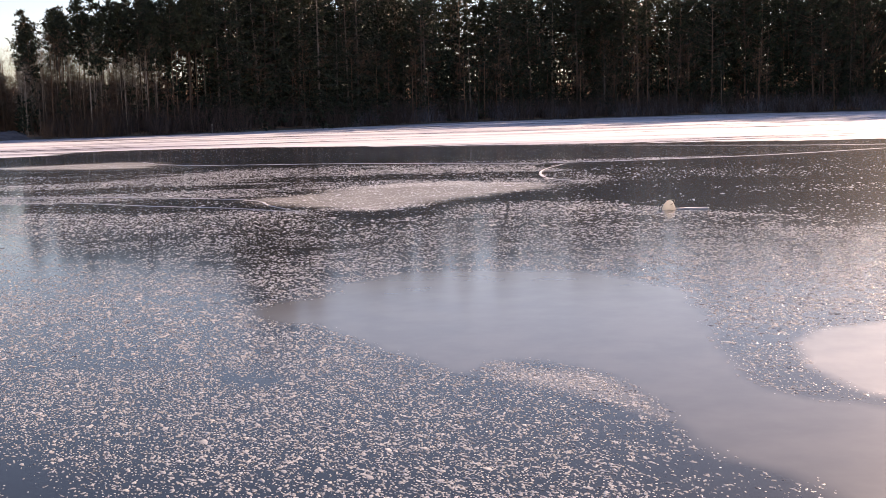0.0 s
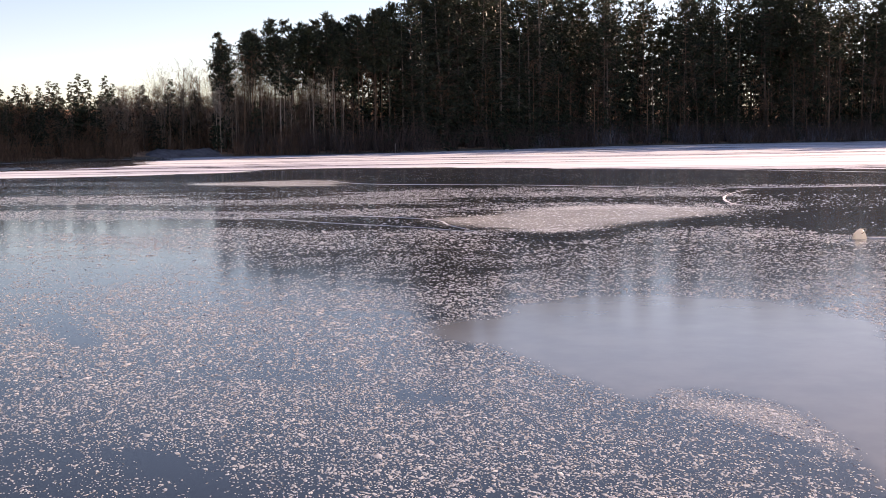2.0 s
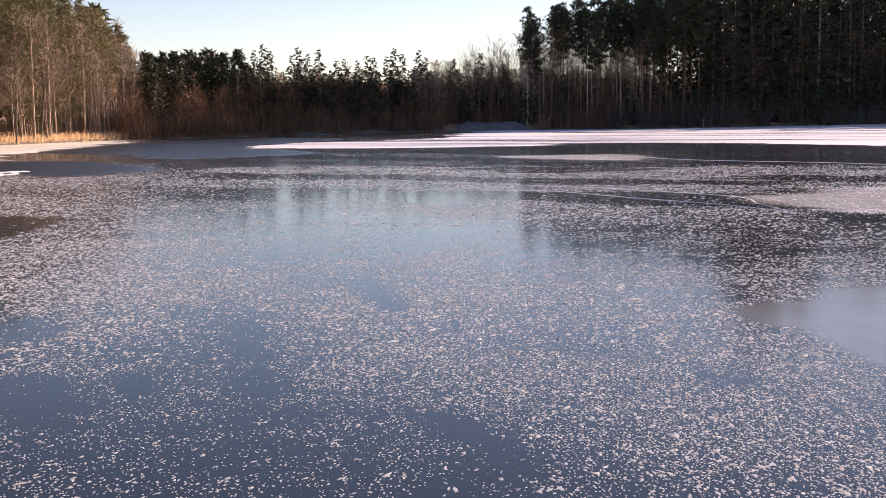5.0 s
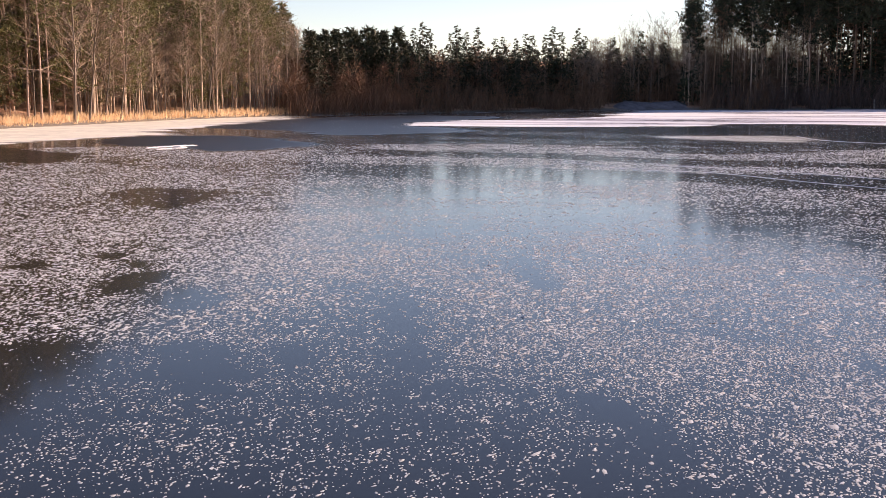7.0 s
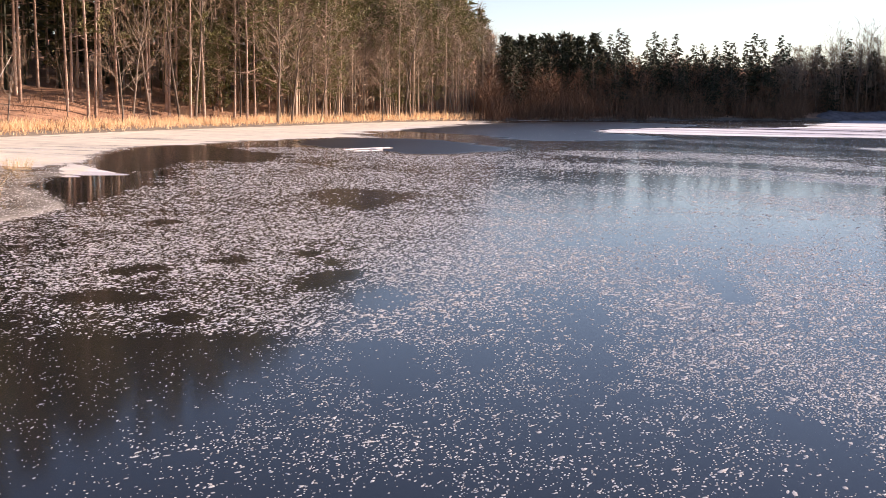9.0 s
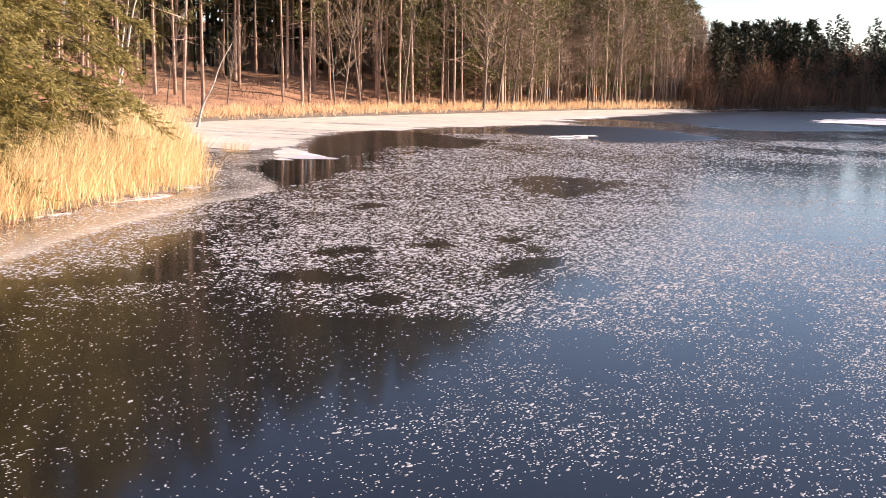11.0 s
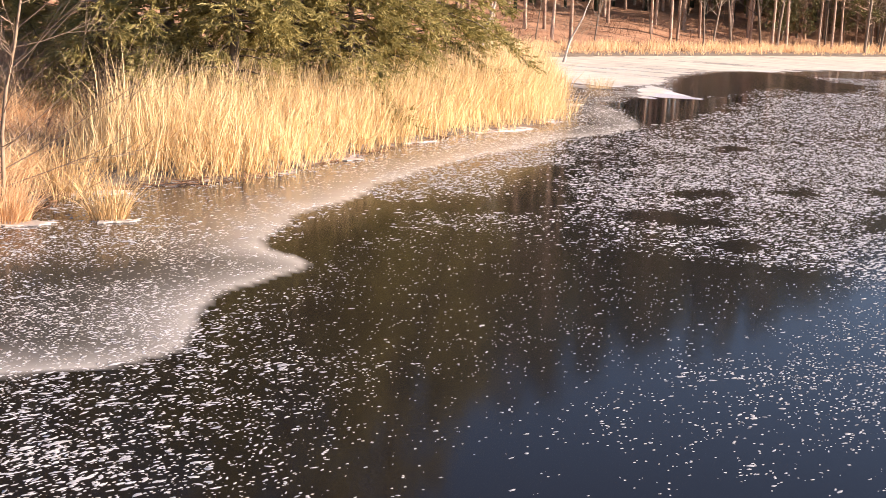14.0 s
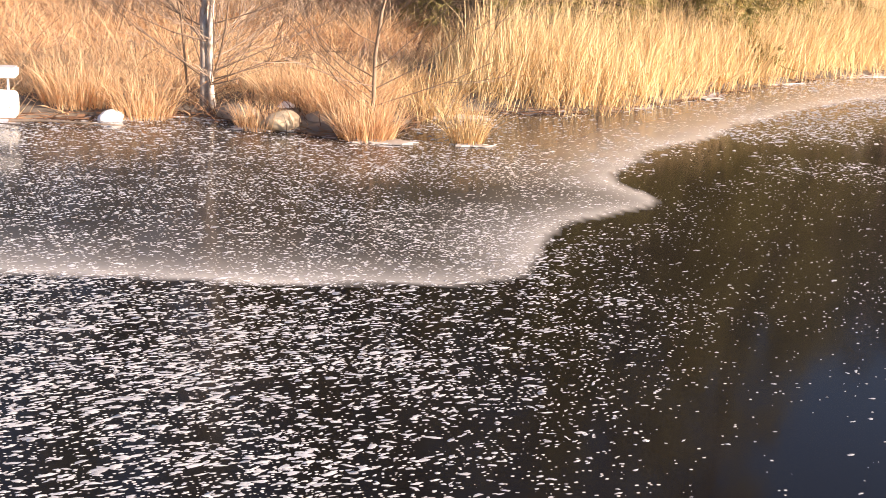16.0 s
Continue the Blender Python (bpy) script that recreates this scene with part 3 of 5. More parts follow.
ring = 3 * 2135 / np.geomspace(1900, 20, 340)
ice, ip = fan_grid("pond_ice", np.concatenate([np.arange(-250, -26, 7.0), np.arange(-26, 106.1, 0.36), [110.0]]),
                   np.concatenate([[0.01], ring, [360, 420]]), lambda p: np.zeros(len(p)), M_ICE)
tagged(ice, "frozen pond of dark ice with white frost flecks and snow", "ice", kind="structure")
rim = inside_depth(ip, rounded(MILK["shore_band"], 4))
rim_milk = np.where(rim > -0.1, 0.04 + 0.96 * np.exp(-np.maximum(rim, 0) / (0.20 + 0.022 * np.hypot(ip[:, 0], ip[:, 1]))), 0) * soft_mask(ip, MILK["shore_band"], 0.12, 0.6)
shelf = np.clip(1 - np.abs(inside_depth(ip, SHORE_LINE)) / (0.6 + 0.012 * np.hypot(ip[:, 0], ip[:, 1])), 0, 1) * (ip[:, 0] < -15)
open_water = np.max([soft_mask(ip, POOLS[k], 0.7) for k in ("far_pool",)] + [soft_mask(ip, CLEAR["cove"], 1.0)], 0)
spit = soft_mask(ip, SPIT, 0.3, 0.3)
pools = np.max([soft_mask(ip, p, 0.4, 0.4) for p in POOLS.values()], 0) * (1 - spit)
fields = {"snow": np.max([soft_mask(ip, SNOW_FAR, 1.0), 1.15 * soft_mask(ip, BANK_ICE, 1.5) * (1 - pools), 0.55 * shelf, 0.9 * spit], 0),
          "frost": frost_cover(ip)[0],
          "ripple": np.max([open_water, 0.3 * soft_mask(ip, CLEAR["small_pool"], 1.0), 0.55 * soft_mask(ip, POOLS["black_pool"], 0.4, 0.4)], 0),          # open water stirred by the wind
          "milk": np.max([rim_milk * (1 - pools), 0.2 * soft_mask(ip, CLEAR["blue_patch"], 0.4), 0.6 * soft_mask(ip, PALE, 0.3), 0.7 * soft_mask(ip, HEAVY["bright_patch"], 0.9), 0.7 * soft_mask(ip, HEAVY["bright_edge"], 0.8), 0.25 * soft_mask(ip, HEAVY["edge_flecks"], 0.5), 0.95 * soft_mask(ip, BANK_ICE, 1.2) * (1 - pools)], 0)}
for key, values in fields.items():
    at = ice.data.attributes.new(key, "FLOAT", "POINT")
    at.data.foreach_set("value", values.astype(np.float32))


def frost_flakes(name, label, r0, r1, per, sides, swell, seed):
    """Flakes of frost lying on the ice, each a low uneven scab drawn out along the wind."""
    g = np.random.RandomState(seed)
    n = int(0.5 * (r1 * r1 - r0 * r0) * radians(132) * per)
    az, r = np.radians(g.uniform(-24, 108, n)), np.sqrt(g.uniform(r0 * r0, r1 * r1, n))
    pts = np.stack([-np.sin(az) * r, np.cos(az) * r], 1)
    cover, streaky, thin = frost_cover(pts)
    keep = (g.rand(n) < cover) & (inside_depth(pts, SHORE_LINE) > 0.15)
    pts, streaky, thin = pts[keep], streaky[keep], thin[keep]
    n = len(pts)
    shore = soft_mask(pts, MILK["shore_band"], 0.5)
    wide = swell * 0.0165 * np.exp(g.normal(0, 0.34, n)) * (1 - 0.45 * thin) * (1 - 0.3 * shore * (1 - streaky))
    long = wide * (g.uniform(1.3, 3.2, n) + streaky * g.uniform(0.0, 1.2, n))
    tall = 0.003 + wide * g.uniform(0.1, 0.4, n)
    turn = math.atan2(WIND.y, WIND.x) + g.normal(0, 0.42 - 0.2 * streaky, n)
    a = 2 * math.pi * np.arange(sides) / sides + g.uniform(-0.3, 0.3, (n, sides))
    k = g.uniform(0.65, 1.3, (n, sides))
    lx, ly = np.cos(a) * k * long[:, None], np.sin(a) * k * wide[:, None]
    c, s = np.cos(turn)[:, None], np.sin(turn)[:, None]
    v = np.zeros((n, sides + 1, 3))
    v[:, :sides, 0] = pts[:, :1] + lx * c - ly * s
    v[:, :sides, 1] = pts[:, 1:] + lx * s + ly * c
    v[:, :sides, 2] = 0.001
    v[:, sides, :2] = pts + g.normal(0, 0.3, (n, 2)) * wide[:, None]
    v[:, sides, 2] = tall
    j = np.arange(sides)
    tri = np.stack([j, (j + 1) % sides, np.full(sides, sides)], 1)
    faces = (np.arange(n)[:, None, None] * (sides + 1) + tri[None]).reshape(-1)
    me = bpy.data.meshes.new(name)
    me.vertices.add(n * (sides + 1))
    me.vertices.foreach_set("co", v.astype(np.float32).ravel())
    me.loops.add(len(faces))
    me.loops.foreach_set("vertex_index", faces.astype(np.int32))
    me.polygons.add(n * sides)
    me.polygons.foreach_set("loop_start", (np.arange(n * sides) * 3).astype(np.int32))
    me.update(calc_edges=True)
    me.validate()
    me.materials.append(M_FROST)
    return tagged(new(name, me), label, "frost", kind="stuff")


frost_flakes("frost_flakes", "small white frost flakes scattered on the dark ice", 3.0, 15.0, 380, 5, 0.63, 71)
frost_flakes("frost_flakes", "small white frost flakes scattered on the dark ice", 15.0, 30.0, 200, 4, 0.96, 72)
frost_flakes("frost_flakes", "white frost flakes thick on the outer ice", 30.0, 68.0, 70, 3, 1.45, 73)


# ---- trees ----
def bent(h, lean, rng, n=9):
    """A slightly crooked upright line of height h."""
    ax, ay = rng.uniform(-1, 1) * lean, rng.uniform(-1, 1) * lean
    ph = rng.uniform(0, 6)
    return [(ax * h * (i / n) ** 1.5 + 0.006 * h * math.sin(ph + 3 * i / n), ay * h * (i / n) ** 1.5 + 0.006 * h * math.cos(ph * 2 + 4 * i / n), h * i / n) for i in range(n + 1)]


def at_height(line, z):
    for (x0, y0, z0), (x1, y1, z1) in zip(line, line[1:]):
        if z <= z1:
            t = (z - z0) / (z1 - z0)
            return Vector((x0 + (x1 - x0) * t, y0 + (y1 - y0) * t, z))
    return Vector(line[-1])


def red_pine(seed, h=22.0, bare=0.5, label="", width=1.0, bark=None, needles=None, tufts=6, name="pine_tree", near=False):
    """A tall pine: a long bare trunk under a crown of needle tufts."""
    rng = random.Random(seed)
    root = new(name)
    line = bent(h, 0.012, rng)
    trunk, crown = Builder(), Builder()
    r0 = h * 0.0052
    trunk.tube([(p[0], p[1], p[2] - 0.4) if i == 0 else p for i, p in enumerate(line)],
               [r0 * (1.25 if i == 0 else 1 - 0.86 * i / 9) for i in range(10)], 7)
    for i in range(12):                                   # dead stubs below the crown
        z = h * rng.uniform(0.2, bare)
        a, l = rng.uniform(0, 6.28), rng.uniform(0.4, 1.6)
        p = at_height(line, z)
        trunk.tube([p, p + Vector((math.cos(a) * l, math.sin(a) * l, rng.uniform(-0.3, 0.1)))], [0.025, 0.008], 3, False)
    z = h * bare
    while z < h * 0.985:
        t = (z / h - bare) / (1 - bare)
        reach = width * h * 0.125 * (0.55 + 0.75 * math.sin(math.pi * min(1, t * 0.9 + 0.12))) * (1 - 0.55 * t * t)
        for k in range(rng.choice((3, 4, 4, 5)) if z > 0.5 * h or bare < 0.2 else rng.choice((0, 1, 1, 2))):
            a = rng.uniform(0, 6.28)
            l = reach * rng.uniform(0.6, 1.15)
            p = at_height(line, z)
            d = Vector((math.cos(a), math.sin(a), rng.uniform(0.0, 0.35)))
            mid, tip = p + d * l * 0.55, p + d * l + Vector((0, 0, l * 0.14))
            trunk.leaf(p, tip - p, (tip - p).length, 0.10, rng)
            for j in range(tufts):
                u = rng.uniform(0.35, 1.05)
                c = p.lerp(tip, u) + Vector((rng.uniform(-1, 1), rng.uniform(-1, 1), rng.uniform(-0.5, 0.8))) * 0.32
                for q in range(7 if near else 3):
                    v = Vector((rng.gauss(0, 1), rng.gauss(0, 1), rng.gauss(0.35, 0.8)))
                    crown.leaf(c + v * 0.08, v, rng.uniform(0.22, 0.5) if near else rng.uniform(0.45, 0.9), 0.12 if near else 0.3, rng)
        z += h * rng.uniform(0.020, 0.034)
    part("trunk", trunk, bark or M_PINE_BARK, root, "scaly trunk darkened for shade" if bark else "reddish scaly trunk", True)
    tagged(part("crown", crown, needles or M_PINE, root, "dark green needle tufts"), kind="stuff")
    return tagged(root, label, "tree")


def spruce(seed, h=15.0, label="", slim=1.0, density=1.0):
    """A pointed conifer with layers of drooping sprays down to the ground."""
    rng = random.Random(seed)
    root = new("spruce_tree")
    line = bent(h, 0.01, rng)
    trunk, crown = Builder(), Builder()
    trunk.tube([(p[0], p[1], p[2] - 0.3) if i == 0 else p for i, p in enumerate(line)], [h * 0.010 * (1 - 0.93 * i / 9) for i in range(10)], 6)
    z = h * 0.05
    while z < h * 0.99:
        t = z / h
        reach = slim * h * 0.19 * (1 - t) ** 0.8 + 0.12
        n = max(3, int(density * (3 + 5 * (1 - t))))
        for k in range(n):
            a = rng.uniform(0, 6.28)
            l = reach * rng.uniform(0.55, 1.2)
            p = at_height(line, z + rng.uniform(-0.15, 0.15))
            d = Vector((math.cos(a), math.sin(a), rng.uniform(-0.35, 0.1)))
            side = Vector((-d.y, d.x, 0))
            if l > 0.7:
                trunk.tube([p, p + d * l * 0.8], [0.025, 0.008], 3, False)
            for j in range(max(3, int(3 + l * 3))):
                u = rng.uniform(0.15, 1.0)
                c = p + d * l * u
                v = d * rng.uniform(0.3, 1) + side * rng.uniform(-0.9, 0.9) + Vector((0, 0, rng.uniform(-0.75, 0.15)))
                crown.leaf(c, v, rng.uniform(0.35, 0.75) * (0.6 + 0.4 * (1 - t)), 0.26, rng)
        z += h * 0.022 + 0.05
    part("trunk", trunk, M_GREY_BARK, root, "thin grey trunk", True)
    tagged(part("crown", crown, M_SPRUCE_SHADED, root, "dark drooping needle sprays"), kind="stuff")
    return tagged(root, label, "tree")


def grow(b, twigs, p, d, length, r, depth, rng, spread):
    """Branch out again and again."""
    if depth == 0:
        twigs.leaf(Vector(p), d, length, r * 3.2, rng)
        return
    n = 3 if depth > 1 else 2
    pts, q, dd = [Vector(p)], Vector(p), Vector(d)
    for i in range(n):
        dd = (dd + Vector((rng.gauss(0, 0.12), rng.gauss(0, 0.12), 0.07))).normalized()
        q = q + dd * length / n
        pts.append(q.copy())
    target = b if depth > 1 else twigs
    target.tube(pts, [r * (1 - 0.6 * i / n) for i in range(n + 1)], 5 if depth > 2 else 3, False)
    for k in range(rng.choice((2, 3, 3)) if depth > 1 else rng.choice((4, 5, 6))):
        u = rng.uniform(0.35, 1.0)
        base = pts[min(n, int(u * n))].lerp(pts[min(n, int(u * n) + 1)], u * n - int(u * n))
        a = rng.uniform(0, 6.28)
        side = dd.cross(Vector((math.cos(a), math.sin(a), 0.3))).normalized()
        nd = (dd + side * spread * rng.uniform(0.5, 1.2) + Vector((0, 0, 0.18))).normalized()
        grow(b, twigs, base, nd, length * rng.uniform(0.5, 0.72), r * 0.5, depth - 1, rng, spread)


def bare_tree(seed, h=11.0, label="", stems=1, bark=None, spread=0.75, name="bare_tree", twig=None):
    """A leafless tree: trunk, limbs and fine twigs."""
    rng = random.Random(seed)
    root = new(name)
    limbs, twigs = Builder(), Builder()
    for s in range(stems):
        lean = 0.06 if stems == 1 else 0.22
        d = Vector((rng.uniform(-1, 1) * lean, rng.uniform(-1, 1) * lean, 1)).normalized()
        p = Vector((0, 0, -0.3)) + Vector((rng.uniform(-1, 1), rng.uniform(-1, 1), 0)) * (0.0 if stems == 1 else 0.25)
        hh = h * (1 if s == 0 else rng.uniform(0.6, 0.95))
        pts, q = [p], p.copy()
        for i in range(7):
            d = (d + Vector((rng.gauss(0, 0.04), rng.gauss(0, 0.04), 0.03))).normalized()
            q = q + d * hh * 0.9 / 7
            pts.append(q.copy())
        r0 = hh * 0.0072
        limbs.tube(pts, [r0 * (1.2 if i == 0 else 1 - 0.9 * i / 7) for i in range(8)], 6)
        for k in range(21 if stems == 1 else 9):
            u = rng.uniform(0.22, 0.99)
            i = int(u * 7)
            base = pts[i].lerp(pts[min(7, i + 1)], u * 7 - i)
            a = rng.uniform(0, 6.28)
            nd = Vector((math.cos(a) * spread, math.sin(a) * spread, rng.uniform(0.35, 0.9))).normalized()
            grow(limbs, twigs, base, nd, hh * rng.uniform(0.16, 0.28) * (1.15 - 0.6 * u), r0 * 0.42 * (1.1 - 0.7 * u), 2, rng, 0.7)
    part("trunk", limbs, bark or M_GREY_BARK, root, "bare trunk and limbs", True)
    tagged(part("fine_branching", twigs, twig or M_TWIG, root, "fine leafless twigs"), kind="stuff")
    return tagged(root, label, "tree")


def plant(proto, spots, group, rng, lo=0.85, hi=1.15, used=None):
    """Set the prototype and its copies on the ground at (x, y) or (x, y, size)."""
    if not spots:
        return
    for s, z in zip(spots, heights(spots)):
        x, y = s[0], s[1]
        k = (s[2] if len(s) > 2 else 1.0) * rng.uniform(lo, hi)
        m = pose(x, y, float(z) - 0.05, rng.uniform(-1.5, 1.5), rng.uniform(-1.5, 1.5), rng.uniform(0, 360)) @ Matrix.Scale(k, 4)
        if used is not None and id(proto) not in used:
            used.add(id(proto))
            proto.matrix_basis = m
            tagged(proto, group=group)
        else:
            copy_thing(proto, m @ Matrix.Scale(1 / proto.scale[0], 4))


def shore_radius(az):
    """How far off the shore lies in a direction (degrees, counter-clockwise from +y)."""
    r = np.geomspace(12, 420, 500)
    a = math.radians(az)
    d = inside_depth(np.stack([-math.sin(a) * r, math.cos(a) * r], 1), SHORE_LINE)
    return float(r[np.nonzero(d > 0)[0][-1]])


SHORE_R = {a: shore_radius(a) for a in range(-34, 106)}


def radius_of_shore(az):
    i = int(math.floor(az))
    t = az - i
    return SHORE_R[i] * (1 - t) + SHORE_R[i + 1] * t


def scatter(rng, n, az0, az1, s0, s1, gap, power=1.0):
    """n random spots behind the shore, none nearer to another than gap."""
    out = []
    for _ in range(n * 30):
        if len(out) >= n:
            break
        az = rng.uniform(az0, az1)
        r = radius_of_shore(az) + s0 + (s1 - s0) * rng.random() ** power
        x, y = -math.sin(radians(az)) * r, math.cos(radians(az)) * r
        if all((x - p[0]) ** 2 + (y - p[1]) ** 2 > gap * gap for p in out):
            out.append((x, y))
    return out


def mixed(protos, spots, group, rng, lo=0.85, hi=1.15):
    for i, p in enumerate(protos):
        mine = spots[i::len(protos)]
        plant(p, mine, group, rng, lo, hi, USED)


# the tops of the woods: direction and height in degrees, as they stand over the middle of the pond
BANK_TOP = ((36.3, 2.4), (36.9, 3.0), (37.4, 4.2), (38.0, 4.6), (39.2, 5.4), (41, 6.3), (44, 8.0), (47.5, 10.2), (49.5, 11.6), (54, 13.1), (60, 14.8), (66, 16.5), (84, 17))
COVE_TOP = ((17.5, 3.6), (19.2, 3.4), (20.5, 3.6), (21.5, 3.0), (23.3, 2.25), (27, 2.2), (31, 2.3), (32, 2.6), (36, 2.5), (37.5, 2.5))
STAND_TOP = ((-34, 6.8), (2, 7.0), (5.5, 7.4), (7, 9.0), (8.3, 9.0), (9.4, 7.4), (10.6, 6.3), (11.7, 5.8), (15.8, 5.65), (17.6, 5.4), (18.4, 4.9), (19.2, 4.3))


def room(spots, tops):
    """How tall a tree may be on each spot."""
    p = np.array([(q[0], q[1]) for q in spots], float)
    el = np.interp(np.degrees(np.arctan2(-p[:, 0], p[:, 1])), [a for a, _ in tops], [e for _, e in tops])
    return np.maximum(2.0, np.hypot(p[:, 0], p[:, 1]) * np.tan(np.radians(el)) + 3.0 - ground_height(p))


def fitted(protos, tall, spots, tops, group, rng, lo=0.82, hi=1.0):
    """Plant trees of the given height, each grown to its share of the wood's height there."""
    mixed(protos, [(p[0], p[1], float(h) / tall) for p, h in zip(spots, room(spots, tops))], group, rng, lo, hi)


def bank_radius(az):
    """How far off the foot of the pine bank lies, also where the reedy shore hides it."""
    return radius_of_shore(az) if az < 58 else 72.0 / math.sin(radians(az)) - 3.0


def bank_spots(rng, n, az0, az1, s0, s1, gap):
    out = []
    for _ in range(n * 30):
        if len(out) >= n:
            break
        az = rng.uniform(az0, az1)
        r = bank_radius(az) + rng.uniform(s0, s1)
        x, y = -math.sin(radians(az)) * r, math.cos(radians(az)) * r
        if all((x - p[0]) ** 2 + (y - p[1]) ** 2 > gap * gap for p in out):
            out.append((x, y))
    return out


USED = set()
rng = random.Random(11)
PINE_BANK = [red_pine(20 + i, 25.0, b, "tall red pine with a bare reddish trunk on the needle-covered bank", tufts=5, name="red_pine_tree", near=True) for i, b in enumerate((0.28, 0.38, 0.22, 0.42, 0.3))]
fitted(PINE_BANK, 25.0, bank_spots(rng, 112, 45.5, 80, 8, 44, 2.2), BANK_TOP, "pines on the bank", rng, 0.84, 1.0)
PINE_EDGE = [red_pine(50 + i, 20.0, b, "dense green pine on the bank beside the cove", 1.15, None, None, 4, "red_pine_tree", True) for i, b in enumerate((0.1, 0.2, 0.14))]
fitted(PINE_EDGE, 20.0, bank_spots(rng, 56, 36.9, 49, 5, 34, 2.6), BANK_TOP, "green pines on the bank", rng, 0.72, 1.0)
PINE_LOW = [red_pine(60 + i, 13.0, 0.12, "young green pine with branches down to the ground", 1.25, None, None, 4, "young_pine_tree", True) for i in range(2)]
mixed(PINE_LOW, bank_spots(rng, 30, 45, 74, 22, 55, 4), "young pines on the bank", rng, 0.5, 1.2)
mixed(PINE_LOW, bank_spots(rng, 12, 40, 52, 8, 20, 3.5), "young pines on the bank", rng, 0.35, 0.8)
BARE = [bare_tree(40 + i, 12.0, "leafless grey-brown tree on the shore", twig=M_SAPLING) for i in range(4)]
fitted(BARE, 12.0, bank_spots(rng, 12, 45, 54, 3, 18, 2.6) + bank_spots(rng, 42, 36.8, 47, 2.5, 13, 1.8), BANK_TOP, "bare trees on the bank", rng, 0.4, 0.8)
mixed(BARE[:2], bank_spots(rng, 10, 54, 75, 4, 14, 3), "bare trees on the bank", rng, 0.4, 0.7)

# the stand across the pond, its backlit shade put into the colours; its end is open, with sky between the trunks
STAND = [red_pine(80 + i, 26.0, b, "tall pine in the stand across the pond, darkened for shade", 1.15, M_SHADED_BARK, M_SPRUCE_SHADED, 4) for i, b in enumerate((0.2, 0.14, 0.34, 0.1))]
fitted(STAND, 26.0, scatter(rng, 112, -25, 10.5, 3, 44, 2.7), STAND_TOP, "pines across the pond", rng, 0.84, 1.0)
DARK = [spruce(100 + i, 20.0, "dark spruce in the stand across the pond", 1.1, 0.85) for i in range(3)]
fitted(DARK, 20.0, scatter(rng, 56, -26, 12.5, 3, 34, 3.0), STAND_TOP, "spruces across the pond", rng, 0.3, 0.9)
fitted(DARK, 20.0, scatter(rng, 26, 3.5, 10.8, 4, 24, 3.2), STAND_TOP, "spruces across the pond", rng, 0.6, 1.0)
OPEN_PINE = [red_pine(90 + i, 24.0, b, "slender pine with a high round crown across the pond, darkened for shade", 0.82, M_SHADED_BARK, M_SPRUCE_SHADED, 5) for i, b in enumerate((0.56, 0.48, 0.64))]
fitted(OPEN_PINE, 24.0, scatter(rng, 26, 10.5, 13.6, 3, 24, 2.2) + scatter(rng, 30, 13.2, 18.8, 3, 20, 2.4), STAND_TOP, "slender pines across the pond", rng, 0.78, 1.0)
# darker copies of the bare trees: the far shore's shade is in their colours
BARE_SHADED = [bare_tree(44 + i, 12.0, "leafless tree on the far shore, coloured dark for shade", bark=M_SHADED_BARK, twig=M_RUST_TWIG) for i in range(3)]
fitted(BARE_SHADED, 12.0, scatter(rng, 50, -27, 13, 2, 26, 2.6) + scatter(rng, 30, 13, 18.8, 2, 22, 2.0), STAND_TOP, "bare trees across the pond", rng, 0.4, 0.8)

# the head of the cove
def low_bank(p):
    """True in front of the open snowy bank, where nothing grows."""
    az, r = math.degrees(math.atan2(-p[0], p[1])), math.hypot(p[0], p[1])
    return 18.2 < az < 22.6 and r < radius_of_shore(az) + 9


COVE = [spruce(120 + i, 12.0, "pointed spruce at the head of the cove", 1.3, 1.3) for i in range(3)]
fitted(COVE, 12.0, [q for q in scatter(rng, 44, 18.5, 36.5, 4, 26, 2.2) if not low_bank(q)], COVE_TOP, "spruces at the cove", rng, 0.6, 0.98)
# the few that stand over the rest
TALL_SPRUCE = ((31.4, 2.95), (31.05, 3.25), (30.7, 2.9), (29.75, 2.75), (29.4, 3.05), (29.0, 2.8), (28.5, 2.95), (27.7, 2.45), (27.2, 2.5), (26.7, 2.5), (26.2, 2.72), (25.85, 2.6), (25.3, 2.65), (24.95, 3.05), (24.5, 2.7), (23.8, 2.95), (23.5, 2.6))
peaks = []
for az, el in TALL_SPRUCE:
    r = radius_of_shore(az) + rng.uniform(8, 16)
    x, y = -math.sin(radians(az)) * r, math.cos(radians(az)) * r
    peaks.append((x, y, (r * math.tan(radians(el)) + 3.0 - height_at(x, y)) / 12.0))
mixed(COVE, peaks, "spruces at the cove", rng, 0.98, 1.02)
COVE_PINE = [red_pine(140 + i, 11.0, 0.52, "distant pine behind the head of the cove", 0.75, M_SHADED_BARK, M_SPRUCE_SHADED, 2) for i in range(3)]
fitted(COVE_PINE, 11.0, scatter(rng, 30, 31.6, 36.4, 8, 26, 2.2), [(a, e + 0.3) for a, e in COVE_TOP], "pines behind the cove", rng, 0.74, 1.02)
fitted(BARE_SHADED, 12.0, [q for q in scatter(rng, 96, 19, 37.3, 1, 22, 2.0) if not low_bank(q)], COVE_TOP, "bare trees at the cove", rng, 0.5, 0.95)
fitted(BARE, 12.0, [q for q in scatter(rng, 26, 18.6, 23.2, 8, 24, 1.8) if not low_bank(q)], [(a, e + 0.35) for a, e in COVE_TOP], "bare trees at the cove", rng, 0.8, 1.02)


